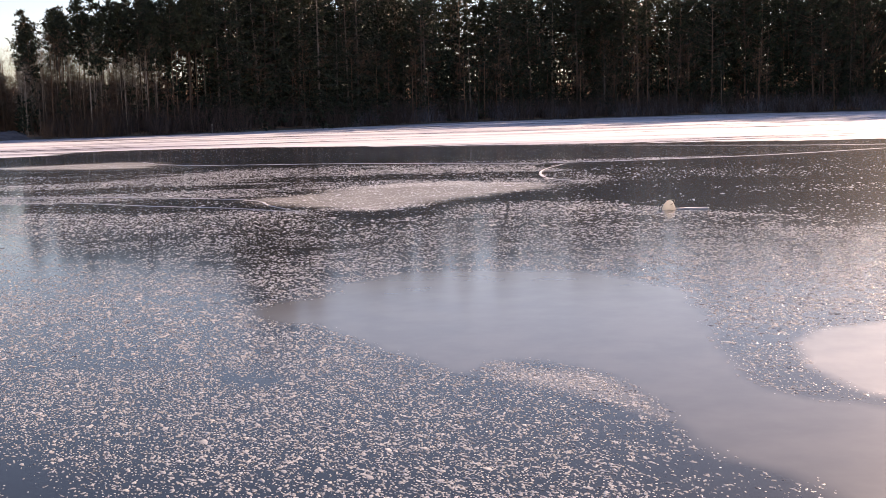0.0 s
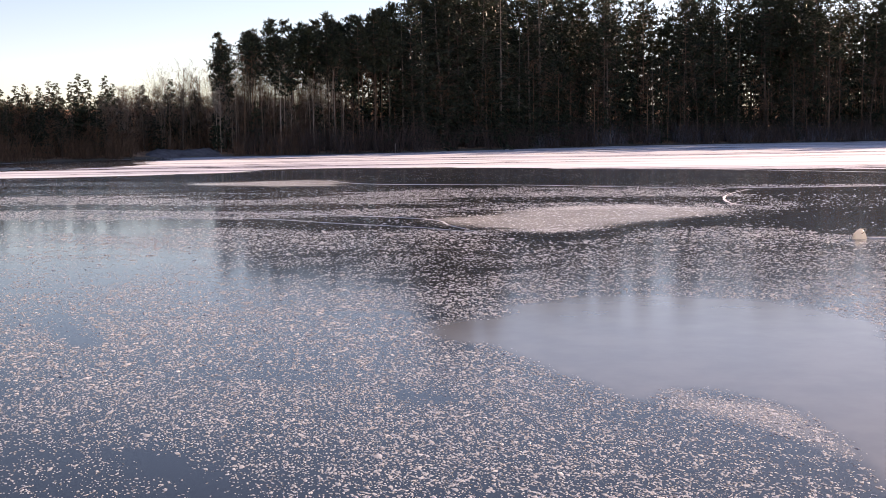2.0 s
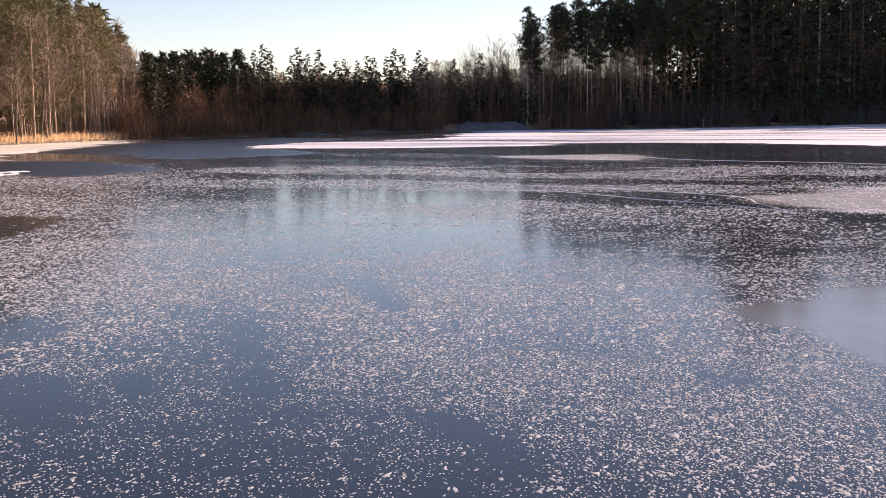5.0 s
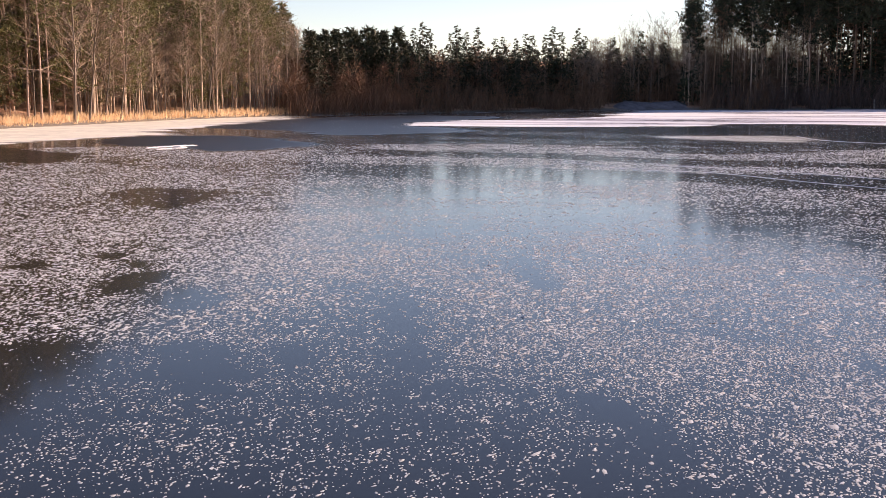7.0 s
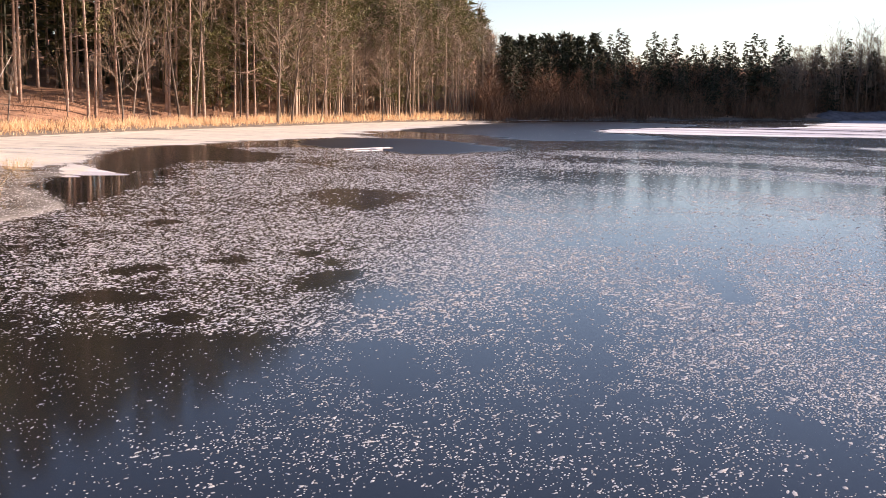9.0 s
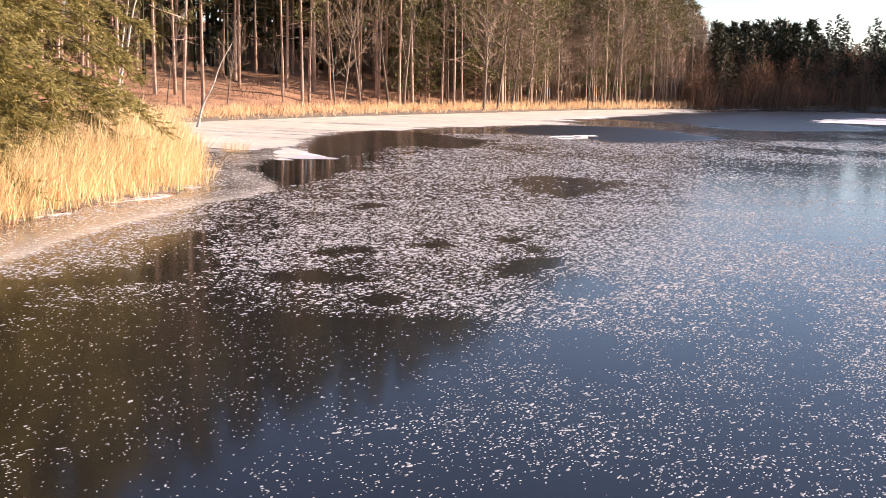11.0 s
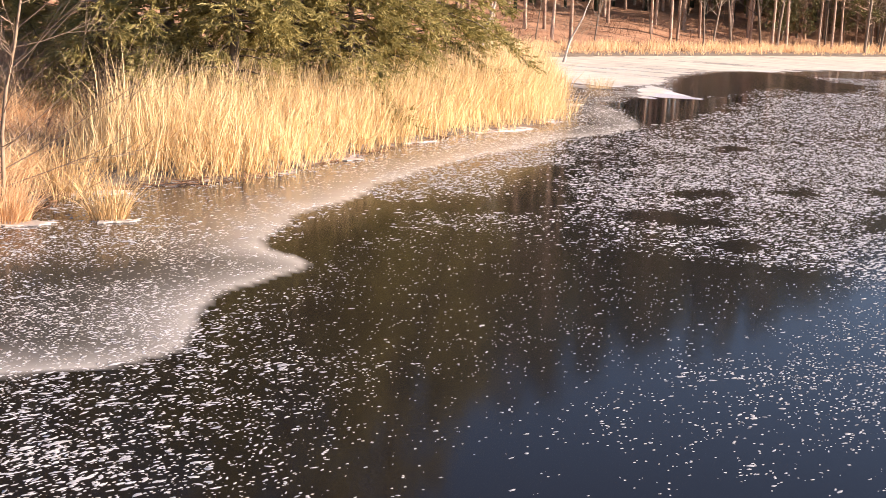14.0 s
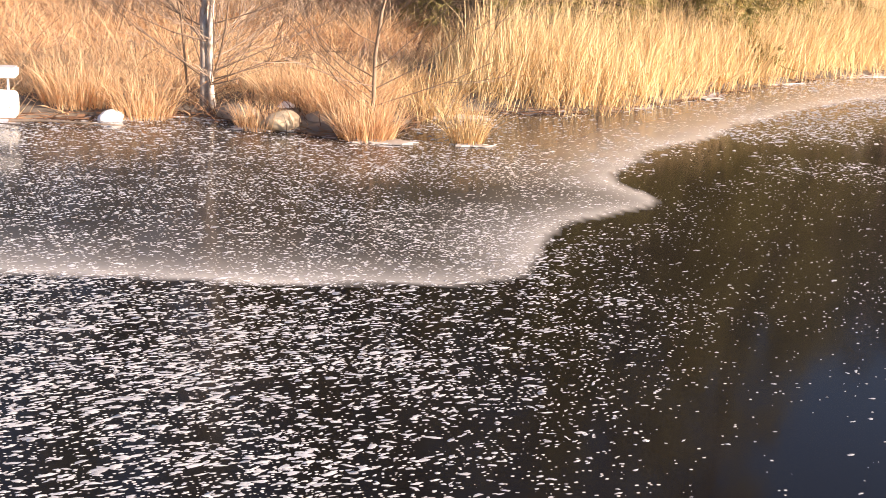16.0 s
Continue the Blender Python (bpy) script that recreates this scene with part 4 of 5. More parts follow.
def brush(name, spots, mat, label, h, stems, seed):
    """Thickets of thin leafless stems."""
    r = random.Random(seed)
    b = Builder()
    for s, z in zip(spots, heights(spots)):
        k = r.uniform(0.6, 1.3)
        for j in range(stems):
            p = Vector((s[0] + r.gauss(0, 0.7) * k, s[1] + r.gauss(0, 0.7) * k, z - 0.05))
            b.blade(p, (r.gauss(0, 0.3), r.gauss(0, 0.3), 1), h * k * r.uniform(0.5, 1.2), 0.018 * h / 2 + 0.02, 0.25, r)
    return tagged(part(name, b, mat), label, "brush", kind="stuff")


brush("shore_brush", [q for q in scatter(rng, 520, 15, 37.4, 0.3, 16, 0.6) if not low_bank(q)], M_RUST_TWIG, "red-brown leafless brush along the cove shore", 3.6, 45, 5)
brush("shore_brush", scatter(rng, 640, -27, 18.2, 0.3, 16, 0.6), M_SHADED_TWIG, "leafless brush below the stand of pines, coloured dark for shade", 5.0, 45, 6)
brush("frosted_brush", scatter(rng, 150, -27, 4, 1, 7, 1.0), M_FROST_TWIG, "frosted grey brush at the foot of the dark stand", 3.6, 45, 7)
brush("bank_brush", bank_spots(rng, 110, 38, 72, 3, 24, 1.0), M_RUST_TWIG, "low red-brown brush on the pine bank", 1.1, 20, 8)


def woods(name, spots, lo, hi, mat, label, seed, clumps=34, leaf=1.0, cones=0.5, slim=0.42, up=-0.1, tops=None):
    """Trees that nobody could count, deep in the wood: a stem and rough sprays each."""
    r = random.Random(seed)
    b = Builder()
    limit = room(spots, tops) if tops else [1e9] * len(spots)
    for s, z, most in zip(spots, heights(spots), limit):
        h = min(r.uniform(lo, hi), most * r.uniform(0.8, 1.0))
        x, y = s[0], s[1]
        b.tube([(x, y, z - 0.3), (x + r.uniform(-0.2, 0.2), y + r.uniform(-0.2, 0.2), z + h)], [h * 0.010, 0.03], 4, False)
        kind = r.random()
        for j in range(clumps):
            t = 0.12 + 0.88 * r.random() ** (0.8 if kind < cones else 0.5)
            reach = h * (0.2 * (1 - t) + 0.03 if kind < cones else 0.13 * math.sin(math.pi * min(1, t * 0.9 + 0.1)) + 0.02)
            a, q = r.uniform(0, 6.28), reach * math.sqrt(r.random())
            c = Vector((x + math.cos(a) * q, y + math.sin(a) * q, z + h * t))
            for w in range(3):
                v = Vector((math.cos(a) + r.gauss(0, 0.6), math.sin(a) + r.gauss(0, 0.6), r.gauss(up, 0.5)))
                b.leaf(c, v, leaf * r.uniform(0.6, 1.3), leaf * slim, r)
    return tagged(part(name, b, mat), label, "woods", kind="stuff")


# the woods across the pond share the stand's shade-darkened needle colour
woods("far_woods", scatter(rng, 460, -29, 10.5, 24, 95, 2.2), 14, 30, M_SPRUCE_SHADED, "dark mixed woods deep behind the stand of pines", 61, 38, 2.0, tops=((-34, 5.6), (4, 5.8), (6, 7.5), (9, 6.5), (10.6, 4.8)))
woods("far_woods", scatter(rng, 360, -29, 13.5, 3, 34, 1.6), 5, 17, M_SPRUCE_SHADED, "dark young conifers among the stand across the pond", 64, 44, 0.9, 0.8)
woods("far_woods", scatter(rng, 90, 13, 19, 3, 34, 1.4), 3.5, 7.5, M_SPRUCE_SHADED, "dark low conifers under the slender pines", 70, 44, 0.7, 0.8)
woods("far_woods", [q for q in scatter(rng, 240, 14, 37.4, 8, 60, 1.4) if not low_bank(q)], 2.4, 6.0, M_SPRUCE_SHADED, "dark low conifers behind the head of the cove", 62, 60, 0.42, 1.0)
woods("far_woods", [q for q in scatter(rng, 320, 14, 37.4, 3, 50, 1.2) if not low_bank(q)], 3.0, 6.5, M_RUST_TWIG, "brown leafless woods round the head of the cove", 65, 60, 1.1, 0.2, 0.05, 0.7, COVE_TOP)
woods("bare_woods", [q for q in scatter(rng, 80, 17.5, 24, 3, 26, 1.4) if not low_bank(q)], 6, 11, M_TWIG, "grey-brown leafless trees beside the open bank", 69, 60, 1.2, 0.2, 0.035, 0.7, COVE_TOP)
woods("bare_woods", scatter(rng, 70, 13, 19, 3, 26, 1.4), 9, 15, M_TWIG, "grey-brown leafless trees among the slender pines", 72, 90, 1.2, 0.2, 0.022, 0.7, STAND_TOP)
# the darker twig colour carries the shade of the backlit shore
woods("bare_woods", scatter(rng, 230, -29, 18.4, 2, 32, 1.6), 8, 17, M_RUST_TWIG, "brown leafless trees among the stand across the pond, coloured dark for shade", 66, 60, 1.7, 0.2, 0.03, 0.7, STAND_TOP)
woods("bare_woods", bank_spots(rng, 90, 36.8, 47, 4, 26, 1.4), 7, 15, M_TWIG, "grey-brown leafless trees at the end of the pine bank", 67, 60, 1.3, 0.2, 0.035, 0.7, BANK_TOP)
woods("far_woods", bank_spots(rng, 190, 37.4, 84, 30, 110, 3.0), 14, 30, M_PINE, "deep pine woods on the bank", 63, 44, 1.4, tops=BANK_TOP)
# darker needles here put the shade between the trunks into the colour
woods("far_woods", bank_spots(rng, 240, 40, 84, 26, 90, 2.4), 9, 24, M_SPRUCE_SHADED, "conifers deep in the woods on the bank, darkened for shade", 73, 44, 1.3, tops=BANK_TOP)


def stony_bank():
    """A low open bank by the water with snow on its face."""
    r = random.Random(9)
    b = Builder()
    cols, prof = 40, ((1.0, 0.0), (1.6, 0.7), (2.6, 1.6), (4.0, 2.1), (6.0, 2.2), (9.0, 1.6))
    for i in range(cols + 1):
        az = 18.4 + 4.0 * i / cols
        k = min(1, i / 8, (cols - i) / 8) * (0.45 + 0.06 * math.sin(i * 0.23))
        for s, h in prof:
            x, y = -math.sin(radians(az)), math.cos(radians(az))
            q = radius_of_shore(az) + s
            b.v.append((x * q, y * q, -0.1 + (h + r.uniform(-0.2, 0.2)) * k + 0.06 * s))
    n = len(prof)
    for i in range(cols):
        for j in range(n - 1):
            a = i * n + j
            b.f.append((a, a + 1, a + n + 1, a + n))
    return tagged(part("stony_bank", b, M_DARK_STONE, None, "", True), "low open stony bank beside the cove", "bank", kind="structure")


stony_bank()


def marker_post():
    """A pale stub of a post at the water's edge."""
    b = Builder()
    b.tube([(0, 0, -0.3), (0.03, 0, 0.7), (0.02, 0.05, 1.5)], [0.09, 0.085, 0.07], 8)
    ob = part("marker_post", b, M_BIRCH, None, "", True)
    az = 10.6
    q = radius_of_shore(az) + 0.3
    ob.location = (-math.sin(radians(az)) * q, math.cos(radians(az)) * q, 0)
    return tagged(ob, "pale weathered post at the foot of the dark stand", "post")


marker_post()


# ---- reeds and grass ----
def blades(name, boxes, mat, label, category, seed):
    """Dry blades. Each box: outline, blades per square metre, height, width, lean."""
    r = random.Random(seed)
    b = Builder()
    for poly, per, h, w, lean in boxes:
        line = rounded(poly, 3)
        lo, hi = line.min(0), line.max(0)
        n = int((hi[0] - lo[0]) * (hi[1] - lo[1]) * per)
        g = np.random.RandomState(seed)
        pts = g.uniform(lo, hi, (n, 2))
        keep = inside_depth(pts, line) + 0.35 * wave(pts[:, 0], pts[:, 1], 2.3, 1.0) > 0
        thick = wave(pts[:, 0], pts[:, 1], 1.3, 7.0)
        pts, thick = pts[keep], thick[keep]
        z = np.maximum(ground_height(pts), -0.03)
        edge = inside_depth(pts, line)
        sway = np.stack([wave(pts[:, 0], pts[:, 1], 1.9, 3.0), wave(pts[:, 1], pts[:, 0], 2.3, 5.0)], 1) * lean * 1.5
        for (x, y), zz, th, e, sw in zip(pts, z, thick, edge, sway):
            if e < 0.8 and r.random() > 0.35 + 0.8 * e:          # a ragged thin fringe
                continue
            cx, cy = x + 0.25 * math.sin(x * 9 + y * 4), y + 0.25 * math.cos(y * 8 - x * 5)   # drawn together in clumps
            hh = h * r.choice((0.3, 0.5, 0.7, 0.85, 1.0, 1.2)) * r.uniform(0.8, 1.15) * (1 + 0.38 * th) * (0.62 + 0.38 * min(1, e / 1.2))
            b.blade((cx, cy, zz - 0.05), (r.gauss(0.03 + sw[0], lean), r.gauss(0.08 + sw[1], lean), 1), hh, w * r.uniform(0.5, 1.4), r.choice((0.08, 0.15, 0.3, 0.7, 1.0 if lean > 0.4 else 0.2)), r, 3)
    return tagged(part(name, b, mat), label, category, kind="stuff")


REED_BED = [(-20.0, 2.9), (-19.4, 5.0), (-21.3, 7.2), (-23.8, 9.8), (-26.4, 12.8), (-29, 16.6), (-33, 19), (-34, 16.8), (-30.5, 11.4), (-26, 6), (-23.2, 3)]
blades("reed_bed", [(REED_BED, 300, 1.5, 0.017, 0.17), ([(-33, 18.5), (-44, 25), (-54, 29.5), (-58, 27), (-44, 20), (-36, 16.5)], 90, 1.3, 0.03, 0.12)],
       M_REED, "golden dry reeds standing along the frozen shore", "reeds", 3)
blades("marsh_grass", [([(-18.5, -7), (-18.0, -2.2), (-18.6, 0.8), (-20.5, 2.8), (-24, 3.2), (-29, 8), (-33, 6), (-31, -8)], 140, 0.8, 0.013, 0.6),
                       ([(-18.4, -7), (-18.0, -2.2), (-18.5, 0.8), (-20.3, 2.8), (-24, 3.2), (-29, 8), (-33, 6), (-31, -8)], 90, 0.5, 0.016, 1.3)],
       M_GRASS, "tawny matted marsh grass on the near bank", "grass", 4)
blades("bank_grass", [([(-67, 33), (-70.5, 41), (-77.6, 60), (-81.6, 76), (-87.5, 98), (-88, 117), (-92, 117), (-92, 98), (-86, 75), (-82, 58), (-76, 40), (-71, 31)], 34, 0.72, 0.05, 0.3)],
       M_GRASS, "pale dry grass fringe below the pine bank", "grass", 5)


def thicket(name, spots, mat, label, h, stems, seed, width):
    """Tangled bare stems, arching every way."""
    r = random.Random(seed)
    b = Builder()
    for s, z in zip(spots, heights(spots)):
        for j in range(stems):
            p = (s[0] + r.gauss(0, 0.6), s[1] + r.gauss(0, 0.6), z - 0.05)
            b.blade(p, (r.gauss(0, 0.55), r.gauss(0, 0.55), 1), h * r.uniform(0.4, 1.2), width, 0.6, r, 4)
    return tagged(part(name, b, mat), label, "brush", kind="stuff")


r5 = random.Random(21)
SHRUBS = [(-math.sin(radians(a)) * q, math.cos(radians(a)) * q) for a, q in ((r5.uniform(74, 100), r5.uniform(26.5, 33)) for _ in range(110))]
thicket("shrub_thicket", SHRUBS[:70], M_TWIG, "tall grey-brown leafless shrubs behind the marsh grass", 2.5, 70, 25, 0.010)
thicket("shrub_thicket", SHRUBS[70:], M_SAPLING, "brown leafless shrubs behind the marsh grass", 2.1, 80, 26, 0.010)
thicket("bramble_thicket", [(r5.uniform(-27, -21.5), r5.uniform(-7.5, 3.0)) for _ in range(60)], M_TWIG, "tangled grey-brown brambles among the marsh grass", 1.2, 14, 22, 0.012)
thicket("dark_undergrowth", [(r5.uniform(-19.2, -17.7), r5.uniform(-1.6, 1.5)) for _ in range(16)], M_RUST_TWIG, "dark matted stalks under the grass by the shore", 0.5, 26, 23, 0.012)


def shore_litter():
    """Broken reed stalks lying along the edge of the ice."""
    r = random.Random(24)
    b = Builder()
    edge = [p for p in SHORE_LINE if p[0] < -15 and -5 < p[1] < 24]
    for i in range(520):
        k = r.randrange(len(edge) - 1)
        p, q = Vector((*edge[k], 0)), Vector((*edge[k + 1], 0))
        along = (q - p).normalized()
        c = p.lerp(q, r.random()) + Vector((-along.y, along.x, 0)) * r.gauss(0.05, 0.12)
        d = (along * r.choice((-1, 1)) + Vector((r.gauss(0, 0.4), r.gauss(0, 0.4), 0))).normalized() * r.uniform(0.08, 0.4)
        z = max(height_at(c.x, c.y), 0) + 0.012
        b.tube([(c.x, c.y, z), (c.x + d.x, c.y + d.y, z + r.uniform(0, 0.03))], [0.008, 0.005], 4, False)
    return tagged(part("shore_litter", b, M_RUST_TWIG), "broken dark reed stalks along the ice edge", "litter", kind="stuff")


shore_litter()


# ---- the near shore ----
def cedar(seed, h, reach, label):
    """A broad shaggy evergreen with drooping sprays and grey dead wood showing inside."""
    rng = random.Random(seed)
    root = new("evergreen_tree")
    line = bent(h, 0.02, rng)
    trunk, crown = Builder(), Builder()
    trunk.tube([(p[0], p[1], p[2] - 0.4) if i == 0 else p for i, p in enumerate(line)], [0.2 * (1 - 0.9 * i / 9) for i in range(10)], 8)
    for k in range(int(h * 17)):
        z = h * (0.09 + 0.89 * rng.random() ** 1.25)
        t = z / h
        l = reach * (1 - t) ** 0.55 * rng.uniform(0.55, 1.15) + 0.2
        a = rng.uniform(0, 6.28)
        p = at_height(line, z)
        d = Vector((math.cos(a), math.sin(a), 0))
        pts = [p + d * l * u + Vector((0, 0, l * (0.28 * u - 0.55 * u * u))) for u in (0, 0.3, 0.6, 0.85, 1.0)]
        trunk.tube(pts, [0.035, 0.025, 0.018, 0.012, 0.006], 3, False)
        for j in range(int((7 + l * 8) * (1.0 if z < 9 else 0.6))):
            u = 0.3 + 0.7 * rng.random() ** 0.7
            i = min(3, int(u * 4))
            c = pts[i].lerp(pts[i + 1], u * 4 - i)
            side = Vector((-d.y, d.x, 0)) * rng.uniform(-1, 1)
            out = (d * rng.uniform(0.2, 1.0) + side * 0.9 + Vector((0, 0, rng.uniform(-0.6, 0.1)))).normalized()
            tip = c + out * rng.uniform(0.25, 0.65)
            for q in range(20 if z < 8 else 5):
                w = (out + Vector((rng.gauss(0, 0.5), rng.gauss(0, 0.5), rng.gauss(-0.15, 0.4)))).normalized()
                crown.leaf(c.lerp(tip, rng.random()), w, rng.uniform(0.09, 0.20) * (1.0 if z < 8 else 2.0), 0.036 if z < 8 else 0.07, rng)
    part("trunk", trunk, M_GREY_BARK, root, "grey trunk and dead inner branches", True)
    tagged(part("crown", crown, M_CEDAR, root, "olive-green drooping sprays"), kind="stuff")
    return tagged(root, label, "tree")


def polar(az, r):
    return -math.sin(radians(az)) * r, math.cos(radians(az)) * r


for i, (az, r, h, reach) in enumerate(((67.6, 36, 17, 4.0), (72.8, 30.5, 16, 4.0), (78.6, 29.5, 15, 3.8), (86, 32, 16, 3.8), (75.6, 27.0, 3.6, 1.7), (70.2, 30.5, 4.2, 1.9), (81.5, 27.6, 3.0, 1.5))):
    tree = cedar(200 + i, h, reach, "shaggy olive-green evergreen behind the dry reeds")
    x, y = polar(az, r)
    tree.matrix_basis = pose(x, y, height_at(x, y) - 0.1, 0, 0, 40 * i)


for i, (az, r) in enumerate(((91, 38), (94, 43), (97.5, 36), (101, 41), (105, 37), (83, 45), (76.5, 47), (89, 48))):
    x, y = polar(az, r)
    copy_thing(PINE_LOW[i % 2], pose(x, y, height_at(x, y) - 0.1, 0, 0, 70 * i) @ Matrix.Scale(1.6, 4))


def stem_tree(name, label, x, y, stems, bark, seed, twig_mat):
    """A small shore tree: each stem listed as height, radius, lean x, lean y."""
    rng = random.Random(seed)
    root = new(name)
    for k, (h, r, lx, ly, ox, oy) in enumerate(stems):
        b, tw, limb = Builder(), Builder(), Builder()
        pts = [Vector((ox + lx * (i / 9) ** 1.2 + 0.05 * math.sin(i * 1.7 + k), oy + ly * (i / 9) ** 1.2 + 0.045 * math.cos(i * 1.3 + k), h * i / 9 - 0.15)) for i in range(10)]
        b.tube(pts, [r * (1.3 if i == 0 else 1 - 0.85 * i / 9) for i in range(10)], 8)
        for j in range(int(h * 5.5)):
            u = 0.07 + 0.9 * rng.random() ** 1.5
            i = int(u * 9)
            base = pts[i].lerp(pts[min(9, i + 1)], u * 9 - i)
            a = rng.uniform(0, 6.28)
            nd = Vector((math.cos(a), math.sin(a), rng.uniform(0.1, 0.7))).normalized()
            grow(limb, tw, base, nd, rng.uniform(0.5, 1.7) * (1.2 - 0.6 * u), min(r * 0.3, 0.013), 2, rng, 0.6)
        part("stem", b, bark if r > 0.03 else M_SAPLING, root, "", True)
        tagged(part("side_branching", limb, twig_mat, root, "thin brown side branches", True), kind="stuff")
        tagged(part("fine_branching", tw, twig_mat, root, "fine leafless twigs"), kind="stuff")
    root.matrix_basis = pose(x, y, max(height_at(x, y), 0.0))
    return tagged(root, label, "tree")


stem_tree("birch_tree", "pale multi-stemmed birch on the frozen shore", -18.5, -1.25,
          [(6.5, 0.078, -0.2, 0.35, 0, 0.03), (6.0, 0.05, 0.2, 0.10, 0.06, 0.17), (4.5, 0.022, -0.4, -0.9, -0.03, -0.1), (4.0, 0.02, 0.2, 0.9, 0.05, 0.1)], M_BIRCH, 31, M_TWIG)
stem_tree("sapling", "thin leafless sapling rising from a grass tussock", -17.05, 1.2, [(5.4, 0.034, -0.2, 0.65, 0, 0)], M_SAPLING, 32, M_TWIG)
x, y = polar(64.3, 47)
stem_tree("birch_tree", "leaning white birch beside the far reeds", x, y, [(7.0, 0.09, 0.6, 1.4, 0, 0), (6.0, 0.06, -0.5, 0.9, 0.3, 0.2)], M_BIRCH, 33, M_TWIG)
x, y = polar(60.3, 72)
stem_tree("birch_tree", "leaning thin birch at the foot of the pine bank", x, y, [(5.0, 0.08, 0.3, 2.2, 0, 0)], M_BIRCH, 34, M_TWIG)


def lump(name, x, y, z, size, mat, seed, label, category, squash=0.65, cap=None):
    """A rounded uneven stone, with a cap of snow where given."""
    def shape(bm, k, top=False):
        bmesh.ops.create_icosphere(bm, subdivisions=3, radius=1)
        for v in bm.verts:
            n = noise.noise(v.co * 0.9 + Vector((seed, 0, 0))) * 0.25 + noise.noise(v.co * 3.1 + Vector((0, seed, 0))) * 0.06
            v.co *= (1 + n) * k
            v.co.z *= squash
            if top:
                v.co.z = max(v.co.z, 0.12) * 1.06 + 0.02
    ob = None
    for which, m, k in ((name, mat, 1.0), ("snow_cap", cap, 1.03)):
        if m is None:
            continue
        bm = bmesh.new()
        shape(bm, k, which == "snow_cap")
        for v in bm.verts:
            v.co = Vector((v.co.x * size[0], v.co.y * size[1], v.co.z * size[2]))
        for f in bm.faces:
            f.smooth = True
        me = bpy.data.meshes.new(which)
        bm.to_mesh(me)
        bm.free()
        me.materials.append(m)
        o = new(which, me)
        if ob is None:
            ob = o
        else:
            o.parent = ob
            o["label"] = "white snow cap"
    ob.matrix_basis = pose(x, y, z, 0, 0, seed * 40)
    return tagged(ob, label, category)


lump("stone", -17.45, -2.42, 0.03, (0.15, 0.21, 0.16), M_SNOW, 1.0, "snow-covered stone at the edge of the ice", "stone", 0.8)
lump("boulder", -17.15, -0.02, 0.1, (0.23, 0.34, 0.21), M_TAN_STONE, 6.0, "tan boulder among dry grass on the shore", "stone", 0.8)
lump("stone", -18.0, -0.65, 0.05, (0.3, 0.42, 0.22), M_STONE, 3.0, "low grey stone lying at the shore", "stone", 0.7)
lump("stone", -17.6, 0.6, 0.05, (0.3, 0.35, 0.22), M_STONE, 4.0, "low grey stone lying at the shore", "stone", 0.7)
lump("stone", -18.35, 0.05, 0.08, (0.12, 0.14, 0.14), M_STONE, 5.0, "small snow-capped stone in the grass", "stone", 0.8, M_SNOW)


def tussock(x, y, h, radius, n, seed, mat, label):
    r = random.Random(seed)
    b = Builder()
    z = max(height_at(x, y), 0)
    for i in range(n):
        a, q = r.uniform(0, 6.28), radius * math.sqrt(r.random())
        d = (math.cos(a) * q / radius * 0.45 + r.gauss(0, 0.08), math.sin(a) * q / radius * 0.45 + r.gauss(0, 0.08), 1)
        b.blade((x + math.cos(a) * q, y + math.sin(a) * q, z - 0.03), d, h * r.uniform(0.4, 1.15), 0.011 * r.uniform(0.6, 1.4), r.choice((0.2, 0.4, 0.8)), r, 4)
    return tagged(part("grass_tussock", b, mat), label, "grass", "tussocks on the shore", "stuff")


for i, (x, y, h, rad, n, mat) in enumerate(((-16.45, 2.55, 0.85, 0.22, 150, M_REED), (-16.6, 1.15, 0.75, 0.38, 420, M_GRASS), (-17.1, -0.35, 0.5, 0.3, 200, M_GRASS),
                                           (-17.9, 0.9, 0.9, 0.6, 420, M_GRASS), (-17.8, -2.0, 0.9, 0.4, 260, M_GRASS), (-18.2, -3.0, 1.0, 0.5, 380, M_GRASS),
                                           (-18.9, 0.2, 0.9, 0.6, 420, M_GRASS), (-41.5, 25.4, 0.6, 0.5, 120, M_REED), (-18.6, 2.2, 1.1, 0.5, 200, M_REED))):
    tussock(x, y, h, rad, int(n * 1.5), 300 + i, mat, "dry grass tussock frozen into the edge of the ice")


def slab(x, y, sx, sy, seed, name="ice_shelf", label="thin shelf of snow-covered ice at the shore", z=0.004, thick=0.05):
    """A thin broken plate of snowy ice."""
    r = random.Random(seed)
    b = Builder()
    n = 22
    rad = [1 + 0.5 * r.uniform(-1, 1) for _ in range(n)]
    for lev, k in ((0, 1.0), (thick * 0.7, 1.0), (thick, 0.93)):
        for i in range(n):
            a = 6.2832 * i / n
            b.v.append((x + math.cos(a) * sx * rad[i] * k, y + math.sin(a) * sy * rad[i] * k, z + lev))
    for lev in range(2):
        for i in range(n):
            p, q = lev * n + i, lev * n + (i + 1) % n
            b.f.append((p, q, q + n, p + n))
    b.f.append(tuple(range(2 * n, 3 * n)))
    return tagged(part(name, b, M_SNOW if name == "snow_drift" else M_SHELF), label, "ice", "shelves of shore ice")


